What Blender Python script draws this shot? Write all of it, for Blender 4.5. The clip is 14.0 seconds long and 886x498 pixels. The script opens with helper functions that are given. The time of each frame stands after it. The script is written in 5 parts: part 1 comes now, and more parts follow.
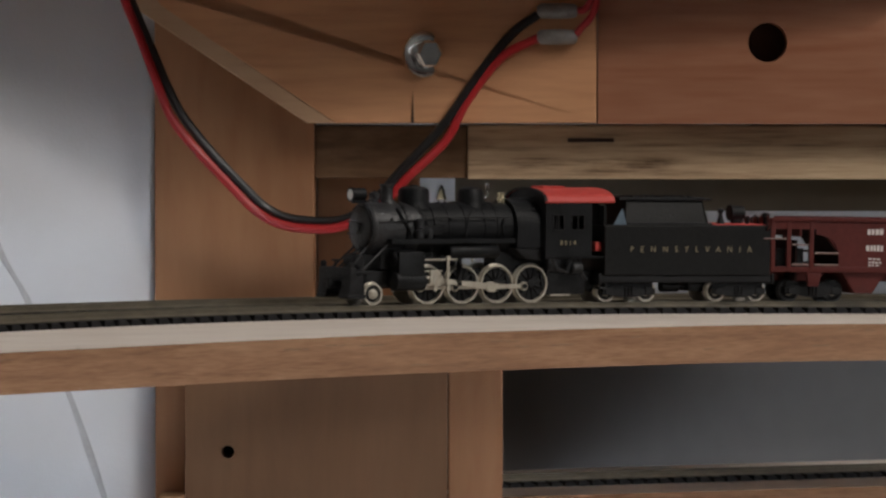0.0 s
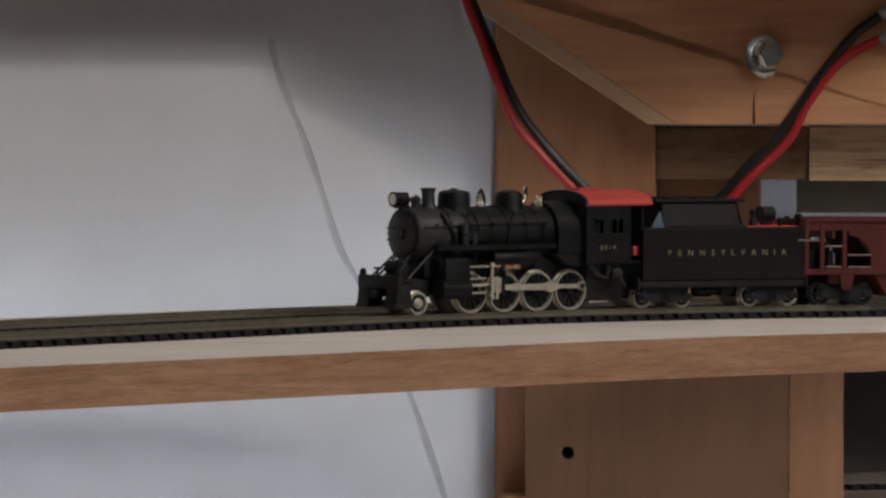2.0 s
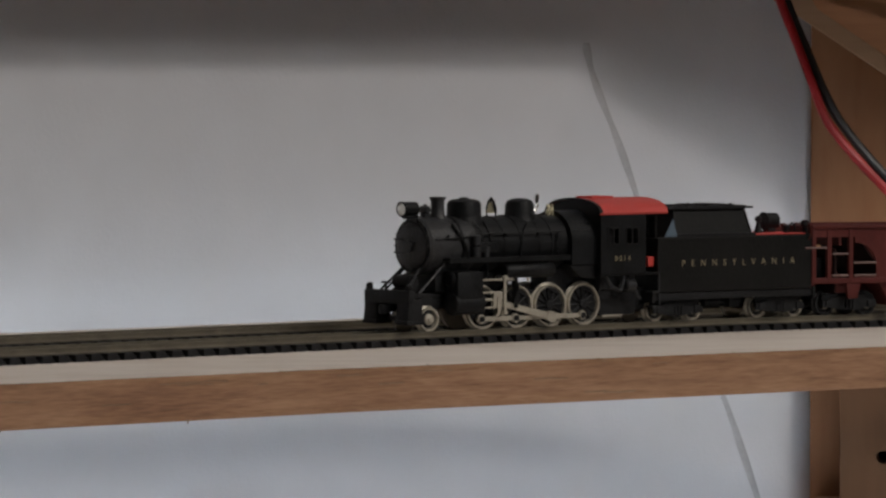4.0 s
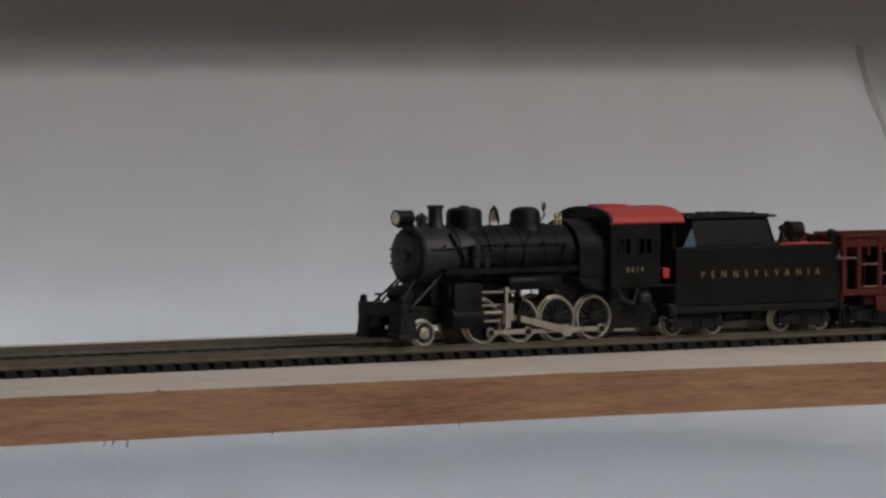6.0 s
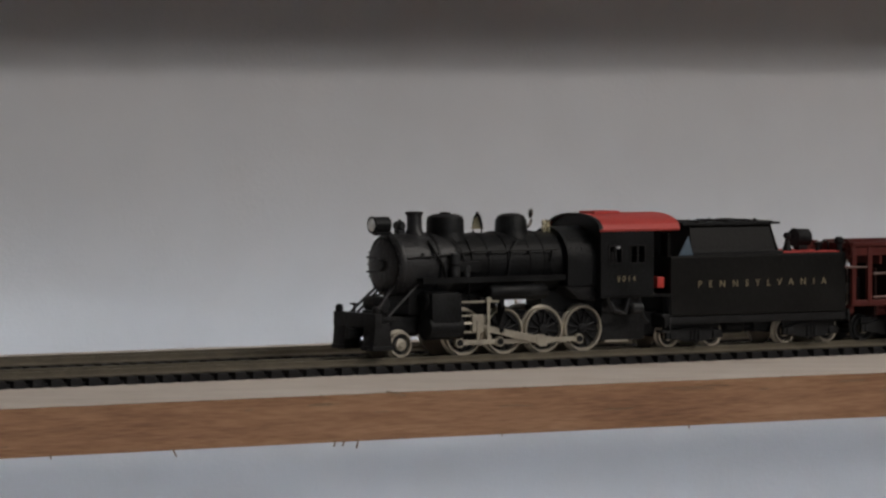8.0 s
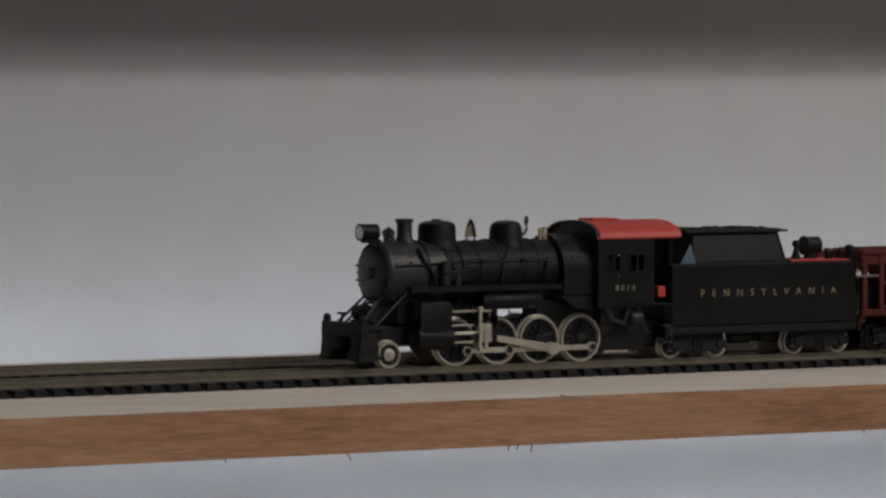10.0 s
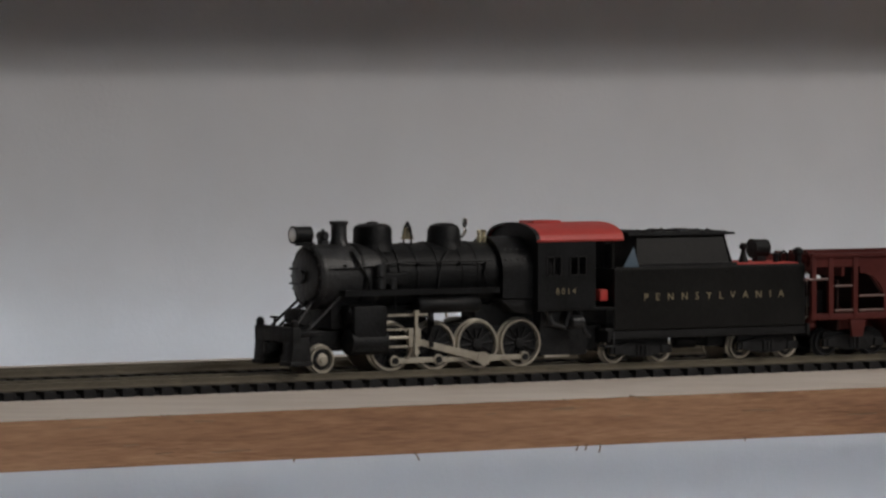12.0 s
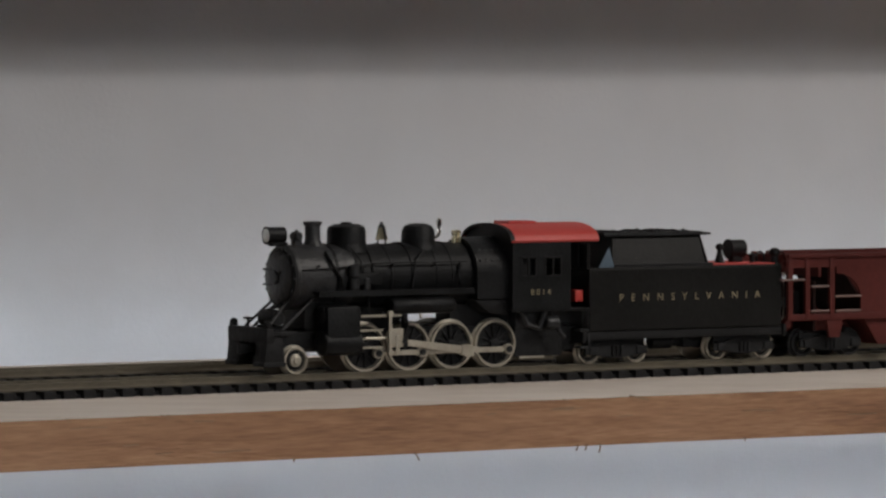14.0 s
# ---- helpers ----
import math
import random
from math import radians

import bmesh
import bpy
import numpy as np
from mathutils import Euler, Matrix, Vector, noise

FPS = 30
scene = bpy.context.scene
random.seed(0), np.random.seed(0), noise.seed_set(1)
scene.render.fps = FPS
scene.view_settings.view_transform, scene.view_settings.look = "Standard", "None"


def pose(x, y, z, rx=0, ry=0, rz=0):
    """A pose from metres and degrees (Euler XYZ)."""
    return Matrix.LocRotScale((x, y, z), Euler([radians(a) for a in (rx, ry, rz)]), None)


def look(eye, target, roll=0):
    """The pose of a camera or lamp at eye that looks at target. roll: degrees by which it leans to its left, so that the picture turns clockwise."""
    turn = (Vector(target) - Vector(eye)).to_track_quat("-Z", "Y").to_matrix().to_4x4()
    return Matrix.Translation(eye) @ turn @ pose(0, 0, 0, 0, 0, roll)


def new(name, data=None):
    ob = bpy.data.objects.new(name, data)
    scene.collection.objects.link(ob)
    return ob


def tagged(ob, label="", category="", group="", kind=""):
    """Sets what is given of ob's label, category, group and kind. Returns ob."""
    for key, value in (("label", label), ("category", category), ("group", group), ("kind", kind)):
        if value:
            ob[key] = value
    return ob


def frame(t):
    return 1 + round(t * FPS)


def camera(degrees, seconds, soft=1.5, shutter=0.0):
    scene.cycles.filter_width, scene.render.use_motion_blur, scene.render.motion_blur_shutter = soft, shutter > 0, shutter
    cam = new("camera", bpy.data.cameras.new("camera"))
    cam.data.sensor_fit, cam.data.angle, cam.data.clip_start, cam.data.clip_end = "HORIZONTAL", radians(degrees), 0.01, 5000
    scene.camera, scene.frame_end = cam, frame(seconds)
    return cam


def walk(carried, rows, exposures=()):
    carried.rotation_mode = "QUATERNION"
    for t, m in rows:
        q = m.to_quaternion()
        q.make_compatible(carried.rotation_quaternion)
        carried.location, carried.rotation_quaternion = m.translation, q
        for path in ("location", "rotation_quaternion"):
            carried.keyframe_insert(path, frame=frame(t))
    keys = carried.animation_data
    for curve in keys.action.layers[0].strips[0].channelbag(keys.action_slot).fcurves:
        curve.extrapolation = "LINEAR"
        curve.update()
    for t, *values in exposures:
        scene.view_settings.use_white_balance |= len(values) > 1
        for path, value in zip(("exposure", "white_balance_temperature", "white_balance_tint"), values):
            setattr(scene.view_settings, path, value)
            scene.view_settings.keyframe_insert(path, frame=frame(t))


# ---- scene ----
SECONDS = 14.0
FOCAL = 8500.0                      # focal length in units of a 1568-wide picture
EYE = Vector((0.0, 0.0, 0.100))     # rail heads lie at z = 0; the room floor is far below
cam = camera(2 * math.degrees(math.atan(784 / FOCAL)), SECONDS, soft=2.5)

# seconds, pan to the right and height of the horizon, both in units of FOCAL
PAN = [(0.0, 2477, 313), (0.5, 2339, 313), (1.0, 2198, 312), (1.5, 2036, 312), (2.0, 1874, 311),
       (2.5, 1745, 309), (3.0, 1583, 309), (3.5, 1460, 307), (4.0, 1318, 306), (4.2, 1257, 305.5),
       (6.3, 789, 301), (6.5, 758, 301), (7.0, 653, 300), (7.5, 542, 299), (8.0, 430, 298), (8.2, 393, 297),
       (10.3, 96, 291), (10.5, 81, 291), (11.0, 18, 291), (11.5, -2, 291), (12.0, 0, 291), (13.0, 0, 291),
       (14.0, 0, 291)]


def cam_pose(pan, rise):
    return pose(EYE.x, EYE.y, EYE.z, 90 - math.degrees(math.atan(rise / FOCAL)), 0, -math.degrees(pan / FOCAL))


walk(cam, [(t, cam_pose(p, r)) for t, p, r in PAN], exposures=[(0.0, 0.05), (1.5, 0.0), (3.5, -0.1), (6.5, -0.12), (8.0, -0.1), (10.5, -0.04), (12.5, -0.04), (14.0, 0.08)])

# ---- plan of the track: straight, then a curve towards the eye's side ----
TURN = radians(31)
ALONG = Vector((math.cos(TURN), math.sin(TURN), 0))
NEAR = Vector((math.sin(TURN), -math.cos(TURN), 0))
REACH = 1.455
FOOT = -NEAR * REACH
MAIN_PLAN = (1.32, 0.88)          # arc at which the curve begins, its radius
LOW_PLAN = (1.773, -0.118, radians(29))   # start on the room plan, turn from the wall


def track(s, off=0.0, z=0.0, plan=MAIN_PLAN):
    """A point of the track's centre line at arc s, moved off metres to the eye's side."""
    if len(plan) == 3:
        u0, v0, a = plan
        p = FOOT + ALONG * (u0 + s * math.cos(a) - off * math.sin(a)) + NEAR * (v0 + s * math.sin(a) + off * math.cos(a))
        return Vector((p.x, p.y, z))
    begin, radius = plan
    if plan is MAIN_PLAN and s > 1.3:
        z -= 0.021 * (s - 1.3) ** 2          # the curve runs gently downhill
    if s <= begin:
        p = FOOT + ALONG * s + NEAR * off
    else:
        a = (s - begin) / radius
        c = FOOT + ALONG * begin + NEAR * radius
        p = c + (ALONG * math.sin(a) - NEAR * math.cos(a)) * (radius - off)
    return Vector((p.x, p.y, z))


def heading(s, plan=MAIN_PLAN):
    return TURN - (plan[2] if len(plan) == 3 else max(0.0, s - plan[0]) / plan[1])


def uv(u, v, z):
    """A point of the room: u along the wall, v away from the wall side of the track."""
    p = FOOT + ALONG * u + NEAR * v
    return Vector((p.x, p.y, z))


WALL_V = -0.222
FLOOR_Z, CEIL_Z = -1.15, 1.25

# ---- light ----
world = bpy.data.worlds.new("world")
world.use_nodes = True
world.node_tree.nodes["Background"].inputs[0].default_value = (0.6, 0.65, 0.7, 1)
world.node_tree.nodes["Background"].inputs[1].default_value = 0.02
scene.world = world


def area_lamp(name, size, power, at, aim, colour):
    data = bpy.data.lights.new(name, "AREA")
    data.shape, data.size, data.size_y = "RECTANGLE", size[0], size[1]
    data.energy, data.color = power, colour
    ob = new(name, data)
    ob.matrix_world = look(at, aim)
    return ob


LAMP = uv(1.7, 1.05, CEIL_Z - 0.07)
area_lamp("ceiling_spot_light", (0.26, 0.26), 13, LAMP, uv(1.2, -0.2, 0.0), (1.0, 0.93, 0.86))
area_lamp("room_ceiling_light", (0.9, 0.9), 17.5, uv(1.45, 1.35, CEIL_Z - 0.06), uv(1.3, 1.2, 0), (1.0, 0.94, 0.88))
# added fill light, aimed steeply at the floor to bounce onto the lower wall
floor_fill = area_lamp("floor_bounce_light", (2.6, 0.5), 78, uv(1.0, 3.5, 0.30), uv(1.1, 1.2, FLOOR_Z), (0.95, 0.97, 1.0))
floor_fill.data.spread = radians(54)

# ---- materials ----


def mat(name, colour, rough=0.6, metal=0.0, vary=0.25, scale=120.0, bump=0.0, bump_scale=600.0, spec=0.5, stretch=(1, 1, 1), tint=None, island=False):
    m = bpy.data.materials.new(name)
    m.use_nodes = True
    nt = m.node_tree
    b = nt.nodes["Principled BSDF"]
    b.inputs["Roughness"].default_value = rough
    b.inputs["Metallic"].default_value = metal
    b.inputs["Specular IOR Level"].default_value = spec
    co = nt.nodes.new("ShaderNodeTexCoord")
    mp = nt.nodes.new("ShaderNodeMapping")
    mp.inputs["Scale"].default_value = stretch
    nt.links.new(co.outputs["Object"], mp.inputs[0])
    n1 = nt.nodes.new("ShaderNodeTexNoise")
    n1.inputs["Scale"].default_value = scale
    n1.inputs["Detail"].default_value = 6
    n2 = nt.nodes.new("ShaderNodeTexNoise")
    n2.inputs["Scale"].default_value = scale * 9
    n2.inputs["Detail"].default_value = 3
    for n in (n1, n2):
        nt.links.new(mp.outputs[0], n.inputs["Vector"])
    mix = nt.nodes.new("ShaderNodeMath")
    mix.operation = "MULTIPLY_ADD"
    mix.inputs[1].default_value = 0.4
    nt.links.new(n2.outputs[0], mix.inputs[0])
    half = nt.nodes.new("ShaderNodeMath")
    half.operation = "MULTIPLY"
    half.inputs[1].default_value = 0.6
    nt.links.new(n1.outputs[0], half.inputs[0])
    nt.links.new(half.outputs[0], mix.inputs[2])
    ramp = nt.nodes.new("ShaderNodeValToRGB")
    lo = tint or colour
    ramp.color_ramp.elements[0].position, ramp.color_ramp.elements[1].position = 0.32, 0.68
    ramp.color_ramp.elements[0].color = (*[c * (1 - vary) for c in lo], 1)
    ramp.color_ramp.elements[1].color = (*[min(1, c * (1 + vary)) for c in colour], 1)
    nt.links.new(mix.outputs[0], ramp.inputs[0])
    nt.links.new(ramp.outputs[0], b.inputs["Base Color"])
    rr = nt.nodes.new("ShaderNodeMapRange")
    rr.inputs[3].default_value, rr.inputs[4].default_value = max(0.05, rough - 0.1), min(1, rough + 0.12)
    nt.links.new(n1.outputs[0], rr.inputs[0])
    nt.links.new(rr.outputs[0], b.inputs["Roughness"])
    if bump:
        n3 = nt.nodes.new("ShaderNodeTexNoise")
        n3.inputs["Scale"].default_value = bump_scale
        n3.inputs["Detail"].default_value = 5
        nt.links.new(mp.outputs[0], n3.inputs["Vector"])
        bp = nt.nodes.new("ShaderNodeBump")
        bp.inputs["Strength"].default_value = bump
        bp.inputs["Distance"].default_value = 0.001
        nt.links.new(n3.outputs[0], bp.inputs["Height"])
        nt.links.new(bp.outputs[0], b.inputs["Normal"])
    return m


def wood(name, colours, stretch, scale=14.0, rough=0.6, rings=0.5, bump=0.25):
    """Timber: long streaks along the axis whose stretch is smallest, over blotches."""
    m = bpy.data.materials.new(name)
    m.use_nodes = True
    nt = m.node_tree
    b = nt.nodes["Principled BSDF"]
    b.inputs["Roughness"].default_value = rough
    b.inputs["Specular IOR Level"].default_value = 0.15
    co = nt.nodes.new("ShaderNodeTexCoord")
    mp = nt.nodes.new("ShaderNodeMapping")
    mp.inputs["Scale"].default_value = stretch
    nt.links.new(co.outputs["Object"], mp.inputs[0])
    big = nt.nodes.new("ShaderNodeTexNoise")
    big.inputs["Scale"].default_value = scale
    big.inputs["Detail"].default_value = 8
    big.inputs["Roughness"].default_value = 0.65
    big.inputs["Distortion"].default_value = 0.6
    nt.links.new(mp.outputs[0], big.inputs["Vector"])
    fine = nt.nodes.new("ShaderNodeTexNoise")
    fine.inputs["Scale"].default_value = scale * 7
    fine.inputs["Detail"].default_value = 6
    nt.links.new(mp.outputs[0], fine.inputs["Vector"])
    blot = nt.nodes.new("ShaderNodeTexNoise")
    blot.inputs["Scale"].default_value = 9
    blot.inputs["Detail"].default_value = 3
    nt.links.new(co.outputs["Object"], blot.inputs["Vector"])
    add = nt.nodes.new("ShaderNodeMath")
    add.operation = "MULTIPLY_ADD"
    add.inputs[1].default_value = rings
    nt.links.new(fine.outputs[0], add.inputs[0])
    sc = nt.nodes.new("ShaderNodeMath")
    sc.operation = "MULTIPLY_ADD"
    sc.inputs[1].default_value, sc.inputs[2].default_value = 1 - rings, 0
    nt.links.new(big.outputs[0], sc.inputs[0])
    nt.links.new(sc.outputs[0], add.inputs[2])
    add2 = nt.nodes.new("ShaderNodeMath")
    add2.operation = "MULTIPLY_ADD"
    add2.inputs[1].default_value, add2.inputs[2].default_value = 0.25, -0.12
    nt.links.new(blot.outputs[0], add2.inputs[0])
    tot = nt.nodes.new("ShaderNodeMath")
    tot.operation = "ADD"
    nt.links.new(add.outputs[0], tot.inputs[0])
    nt.links.new(add2.outputs[0], tot.inputs[1])
    ramp = nt.nodes.new("ShaderNodeValToRGB")
    els = ramp.color_ramp.elements
    els[0].position, els[0].color = 0.34, (*colours[0], 1)
    els[1].position, els[1].color = 0.66, (*colours[-1], 1)
    if len(colours) > 2:
        e = els.new(0.48)
        e.color = (*colours[1], 1)
    nt.links.new(tot.outputs[0], ramp.inputs[0])
    nt.links.new(ramp.outputs[0], b.inputs["Base Color"])
    bp = nt.nodes.new("ShaderNodeBump")
    bp.inputs["Strength"].default_value = bump
    bp.inputs["Distance"].default_value = 0.0006
    nt.links.new(fine.outputs[0], bp.inputs["Height"])
    nt.links.new(bp.outputs[0], b.inputs["Normal"])
    return m


M_WALL = mat("painted_drywall", (0.58, 0.59, 0.615), 0.85, vary=0.05, scale=3, bump=0.15, bump_scale=500)
M_ROOM = mat("room_paint", (0.10, 0.088, 0.075), 0.9, vary=0.06, scale=2)
M_CEIL = mat("ceiling_paint", (0.28, 0.26, 0.235), 0.9, vary=0.05, scale=2)
# unseen floor, kept pale so it throws light up the lower wall
M_FLOOR = mat("concrete_floor", (0.55, 0.60, 0.65), 0.8, vary=0.2, scale=4, bump=0.2)
M_PLY_TOP = wood("pale_birch_face", [(0.58, 0.50, 0.43), (0.68, 0.60, 0.53), (0.75, 0.68, 0.61)], (0.5, 3, 3), 16, 0.7)
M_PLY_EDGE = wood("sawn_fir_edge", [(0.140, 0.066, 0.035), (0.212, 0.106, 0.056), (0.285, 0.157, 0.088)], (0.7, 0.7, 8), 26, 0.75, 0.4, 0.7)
M_PINE = wood("yellow_pine", [(0.488, 0.232, 0.116), (0.597, 0.308, 0.160), (0.707, 0.377, 0.200)], (0.5, 2, 5), 9, 0.55, 0.35, 0.15)
M_PINE_RED = wood("reddish_pine", [(0.285, 0.115, 0.062), (0.340, 0.150, 0.086), (0.395, 0.185, 0.110)], (0.5, 2, 5), 9, 0.55, 0.35, 0.15)
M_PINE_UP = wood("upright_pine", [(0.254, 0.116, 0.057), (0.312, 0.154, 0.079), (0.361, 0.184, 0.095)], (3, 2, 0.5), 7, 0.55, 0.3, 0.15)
M_PINE_CUT = wood("pale_cut_pine", [(0.38, 0.21, 0.10), (0.46, 0.27, 0.14), (0.54, 0.34, 0.19)], (3, 3, 1), 12, 0.6, 0.3)
M_PLY_RAW = wood("layered_plywood_edge", [(0.114, 0.069, 0.041), (0.439, 0.309, 0.195), (0.617, 0.471, 0.309)], (0.55, 1, 9), 13, 0.7, 0.25, 0.5)
# upright pine at half brightness: the shelf's shade is put into the colour
M_BOARD_SHADE = wood("shaded_upright_board", [(0.119, 0.060, 0.032), (0.146, 0.076, 0.040), (0.173, 0.092, 0.050)], (3, 2, 0.5), 7, 0.65, 0.2, 0.1)
M_PINE_PALE = wood("pale_pine_strip", [(0.480, 0.300, 0.180), (0.552, 0.360, 0.222), (0.624, 0.420, 0.264)], (0.5, 2, 5), 9, 0.55, 0.35, 0.15)
M_DARKWOOD = wood("dark_brown_timber", [(0.10, 0.055, 0.03), (0.15, 0.085, 0.045), (0.2, 0.12, 0.07)], (1, 1, 4), 10, 0.6)
# dark olive for the shadow band on the wall behind the beam
M_BACK_SHADE = mat("olive_wall_shade", (0.10, 0.085, 0.062), 0.7, vary=0.15, scale=12)
# dark grey that stands for the shaded wall under the shelf
M_LOW_SHADE = mat("shaded_wall_grey", (0.125, 0.119, 0.116), 0.8, vary=0.08, scale=6, bump=0.1)
# dark brown that stands for the shade inside holes, crack and gap
M_HOLE = mat("recess_shade", (0.05, 0.027, 0.018), 0.9, vary=0.3)
M_TIE = mat("black_plastic_tie", (0.010, 0.0095, 0.0105), 0.55, vary=0.5, scale=300, bump=0.3, bump_scale=1500, spec=0.25)
M_RAIL = mat("brown_tarnished_rail", (0.135, 0.115, 0.082), 0.5, metal=0.2, vary=0.3, scale=160)
M_JOINER = mat("bright_steel", (0.6, 0.6, 0.6), 0.3, metal=1.0, vary=0.1)
M_BLACK = mat("black_engine_paint", (0.0052, 0.0056, 0.0064), 0.5, vary=0.8, scale=110, bump=0.22, bump_scale=800, spec=0.22)
M_GRAPH = mat("graphite_smokebox_paint", (0.021, 0.021, 0.0225), 0.42, vary=0.6, scale=140, bump=0.35, bump_scale=500, spec=0.42)
M_PIPE = mat("worn_black_pipe", (0.018, 0.019, 0.021), 0.4, vary=0.6, scale=250, bump=0.3, bump_scale=700, spec=0.45)
M_DULL = mat("matt_black_plastic", (0.009, 0.009, 0.0098), 0.55, vary=0.5, scale=180, bump=0.3, bump_scale=600, spec=0.25)
M_TENDER = mat("tender_black_paint", (0.0060, 0.0057, 0.0054), 0.52, vary=0.5, scale=50, bump=0.12, bump_scale=700, spec=0.2)
M_NICKEL = mat("nickel_wheel_tyre", (0.52, 0.48, 0.40), 0.32, metal=0.6, vary=0.15, scale=200)
M_ROD = mat("dull_nickel_rod", (0.40, 0.365, 0.30), 0.42, metal=0.35, vary=0.25, scale=160, bump=0.2, bump_scale=700)
M_RED = mat("red_roof_paint", (0.50, 0.046, 0.036), 0.5, vary=0.08, scale=80, bump=0.05)
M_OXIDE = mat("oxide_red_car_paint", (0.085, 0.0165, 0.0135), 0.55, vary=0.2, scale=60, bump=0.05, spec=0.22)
# car's oxide red darkened: the shade inside the open ends is in the colour
M_OXIDE_SHADE = mat("oxide_red_shaded", (0.016, 0.0055, 0.0048), 0.75, vary=0.3, scale=60, spec=0.15)
M_BRASS = mat("polished_brass", (0.72, 0.64, 0.44), 0.25, metal=0.7, vary=0.1)
M_GOLD = mat("gold_lettering", (0.26, 0.22, 0.13), 0.6, vary=0.05)
M_WHITE = mat("white_lettering", (0.62, 0.58, 0.56), 0.7, vary=0.08)
M_LENS = mat("silvered_lens", (0.88, 0.87, 0.84), 0.1, metal=0.15, vary=0.05, spec=0.8)
# oxide red made paler: the light on the rungs is in the colour
M_GRAB_LIT = mat("lit_oxide_grab_iron", (0.14, 0.075, 0.064), 0.5, vary=0.3, scale=120)
M_BLUE = mat("pale_blue_tag", (0.09, 0.13, 0.17), 0.5, vary=0.35, scale=150)
M_WIRE_R = mat("red_wire_jacket", (0.42, 0.018, 0.022), 0.4, vary=0.1)
M_WIRE_B = mat("black_wire_jacket", (0.012, 0.012, 0.013), 0.4, vary=0.2)
M_CRIMP = mat("clear_crimp_sleeve", (0.30, 0.285, 0.27), 0.35, vary=0.35, scale=160)
M_CHROME = mat("zinc_bolt", (0.78, 0.78, 0.76), 0.18, metal=1.0, vary=0.1, scale=200)
# wall grey darkened for the thin slanted shadow line
M_LINE_SHADOW = mat("line_shadow_grey", (0.40, 0.40, 0.415), 0.95, vary=0.15, scale=60, spec=0.1)

# ---- mesh helpers ----


def finish(name, bm, material, smooth=False):
    bmesh.ops.recalc_face_normals(bm, faces=bm.faces[:])
    me = bpy.data.meshes.new(name)
    bm.to_mesh(me)
    bm.free()
    for m in (material if isinstance(material, (list, tuple)) else [material]):
        me.materials.append(m)
    if smooth:
        me.polygons.foreach_set("use_smooth", [True] * len(me.polygons))
        me.set_sharp_from_angle(angle=radians(35))
    return me


def part(name, bm, material, parent=None, label="", smooth=True, at=None):
    ob = new(name, finish(name, bm, material, smooth))
    if parent is not None:
        ob.parent = parent
    if at is not None:
        ob.location = at
    if label:
        ob["label"] = label
    return ob


def thing(name, label, category, group="", at=None):
    ob = new(name)
    ob.empty_display_size = 0.01
    if at is not None:
        ob.matrix_world = at
    return tagged(ob, label, category, group)


def box(bm, x0, x1, y0, y1, z0, z1, bevel=0.0):
    r = bmesh.ops.create_cube(bm, size=1.0)
    vs = r["verts"]
    for v in vs:
        v.co = Vector(((x0 + x1) / 2 + v.co.x * (x1 - x0), (y0 + y1) / 2 + v.co.y * (y1 - y0), (z0 + z1) / 2 + v.co.z * (z1 - z0)))
    if bevel:
        es = list({e for v in vs for e in v.link_edges})
        bmesh.ops.bevel(bm, geom=es, offset=bevel, segments=2, profile=0.6, affect="EDGES")
    return bm


AXES = {"x": Matrix(((0, 0, 1), (0, 1, 0), (-1, 0, 0))), "y": Matrix(((1, 0, 0), (0, 0, 1), (0, -1, 0))), "z": Matrix.Identity(3)}


def lathe(bm, profile, at, axis="z", seg=28, arc=None):
    """Turn (radius, height) pairs about an axis through at."""
    rot = AXES[axis]
    rings = []
    for r, h in profile:
        ring = []
        for i in range(seg):
            a = 2 * math.pi * i / seg
            ring.append(bm.verts.new(Vector(at) + rot @ Vector((r * math.cos(a), r * math.sin(a), h))))
        rings.append(ring)
    for a, b in zip(rings, rings[1:]):
        for i in range(seg):
            j = (i + 1) % seg
            bm.faces.new((a[i], a[j], b[j], b[i]))
    if profile[0][0] > 0:
        bm.faces.new(rings[0][::-1])
    if profile[-1][0] > 0:
        bm.faces.new(rings[-1])
    return bm


def rod(bm, a, b, r, seg=8):
    a, b = Vector(a), Vector(b)
    d = (b - a).normalized()
    q = d.to_track_quat("Z", "Y").to_matrix()
    rings = [[bm.verts.new(p + q @ Vector((r * math.cos(2 * math.pi * i / seg), r * math.sin(2 * math.pi * i / seg), 0))) for i in range(seg)] for p in (a, b)]
    for i in range(seg):
        j = (i + 1) % seg
        bm.faces.new((rings[0][i], rings[0][j], rings[1][j], rings[1][i]))
    bm.faces.new(rings[0][::-1])
    bm.faces.new(rings[1])
    return bm


def tube(bm, pts, r, seg=8):
    pts = [Vector(p) for p in pts]
    rings = []
    for i, p in enumerate(pts):
        d = (pts[min(i + 1, len(pts) - 1)] - pts[max(i - 1, 0)]).normalized()
        q = d.to_track_quat("Z", "Y").to_matrix()
        rings.append([bm.verts.new(p + q @ Vector((r * math.cos(2 * math.pi * k / seg), r * math.sin(2 * math.pi * k / seg), 0))) for k in range(seg)])
    for a, b in zip(rings, rings[1:]):
        for i in range(seg):
            j = (i + 1) % seg
            bm.faces.new((a[i], a[j], b[j], b[i]))
    bm.faces.new(rings[0][::-1])
    bm.faces.new(rings[-1])
    return bm


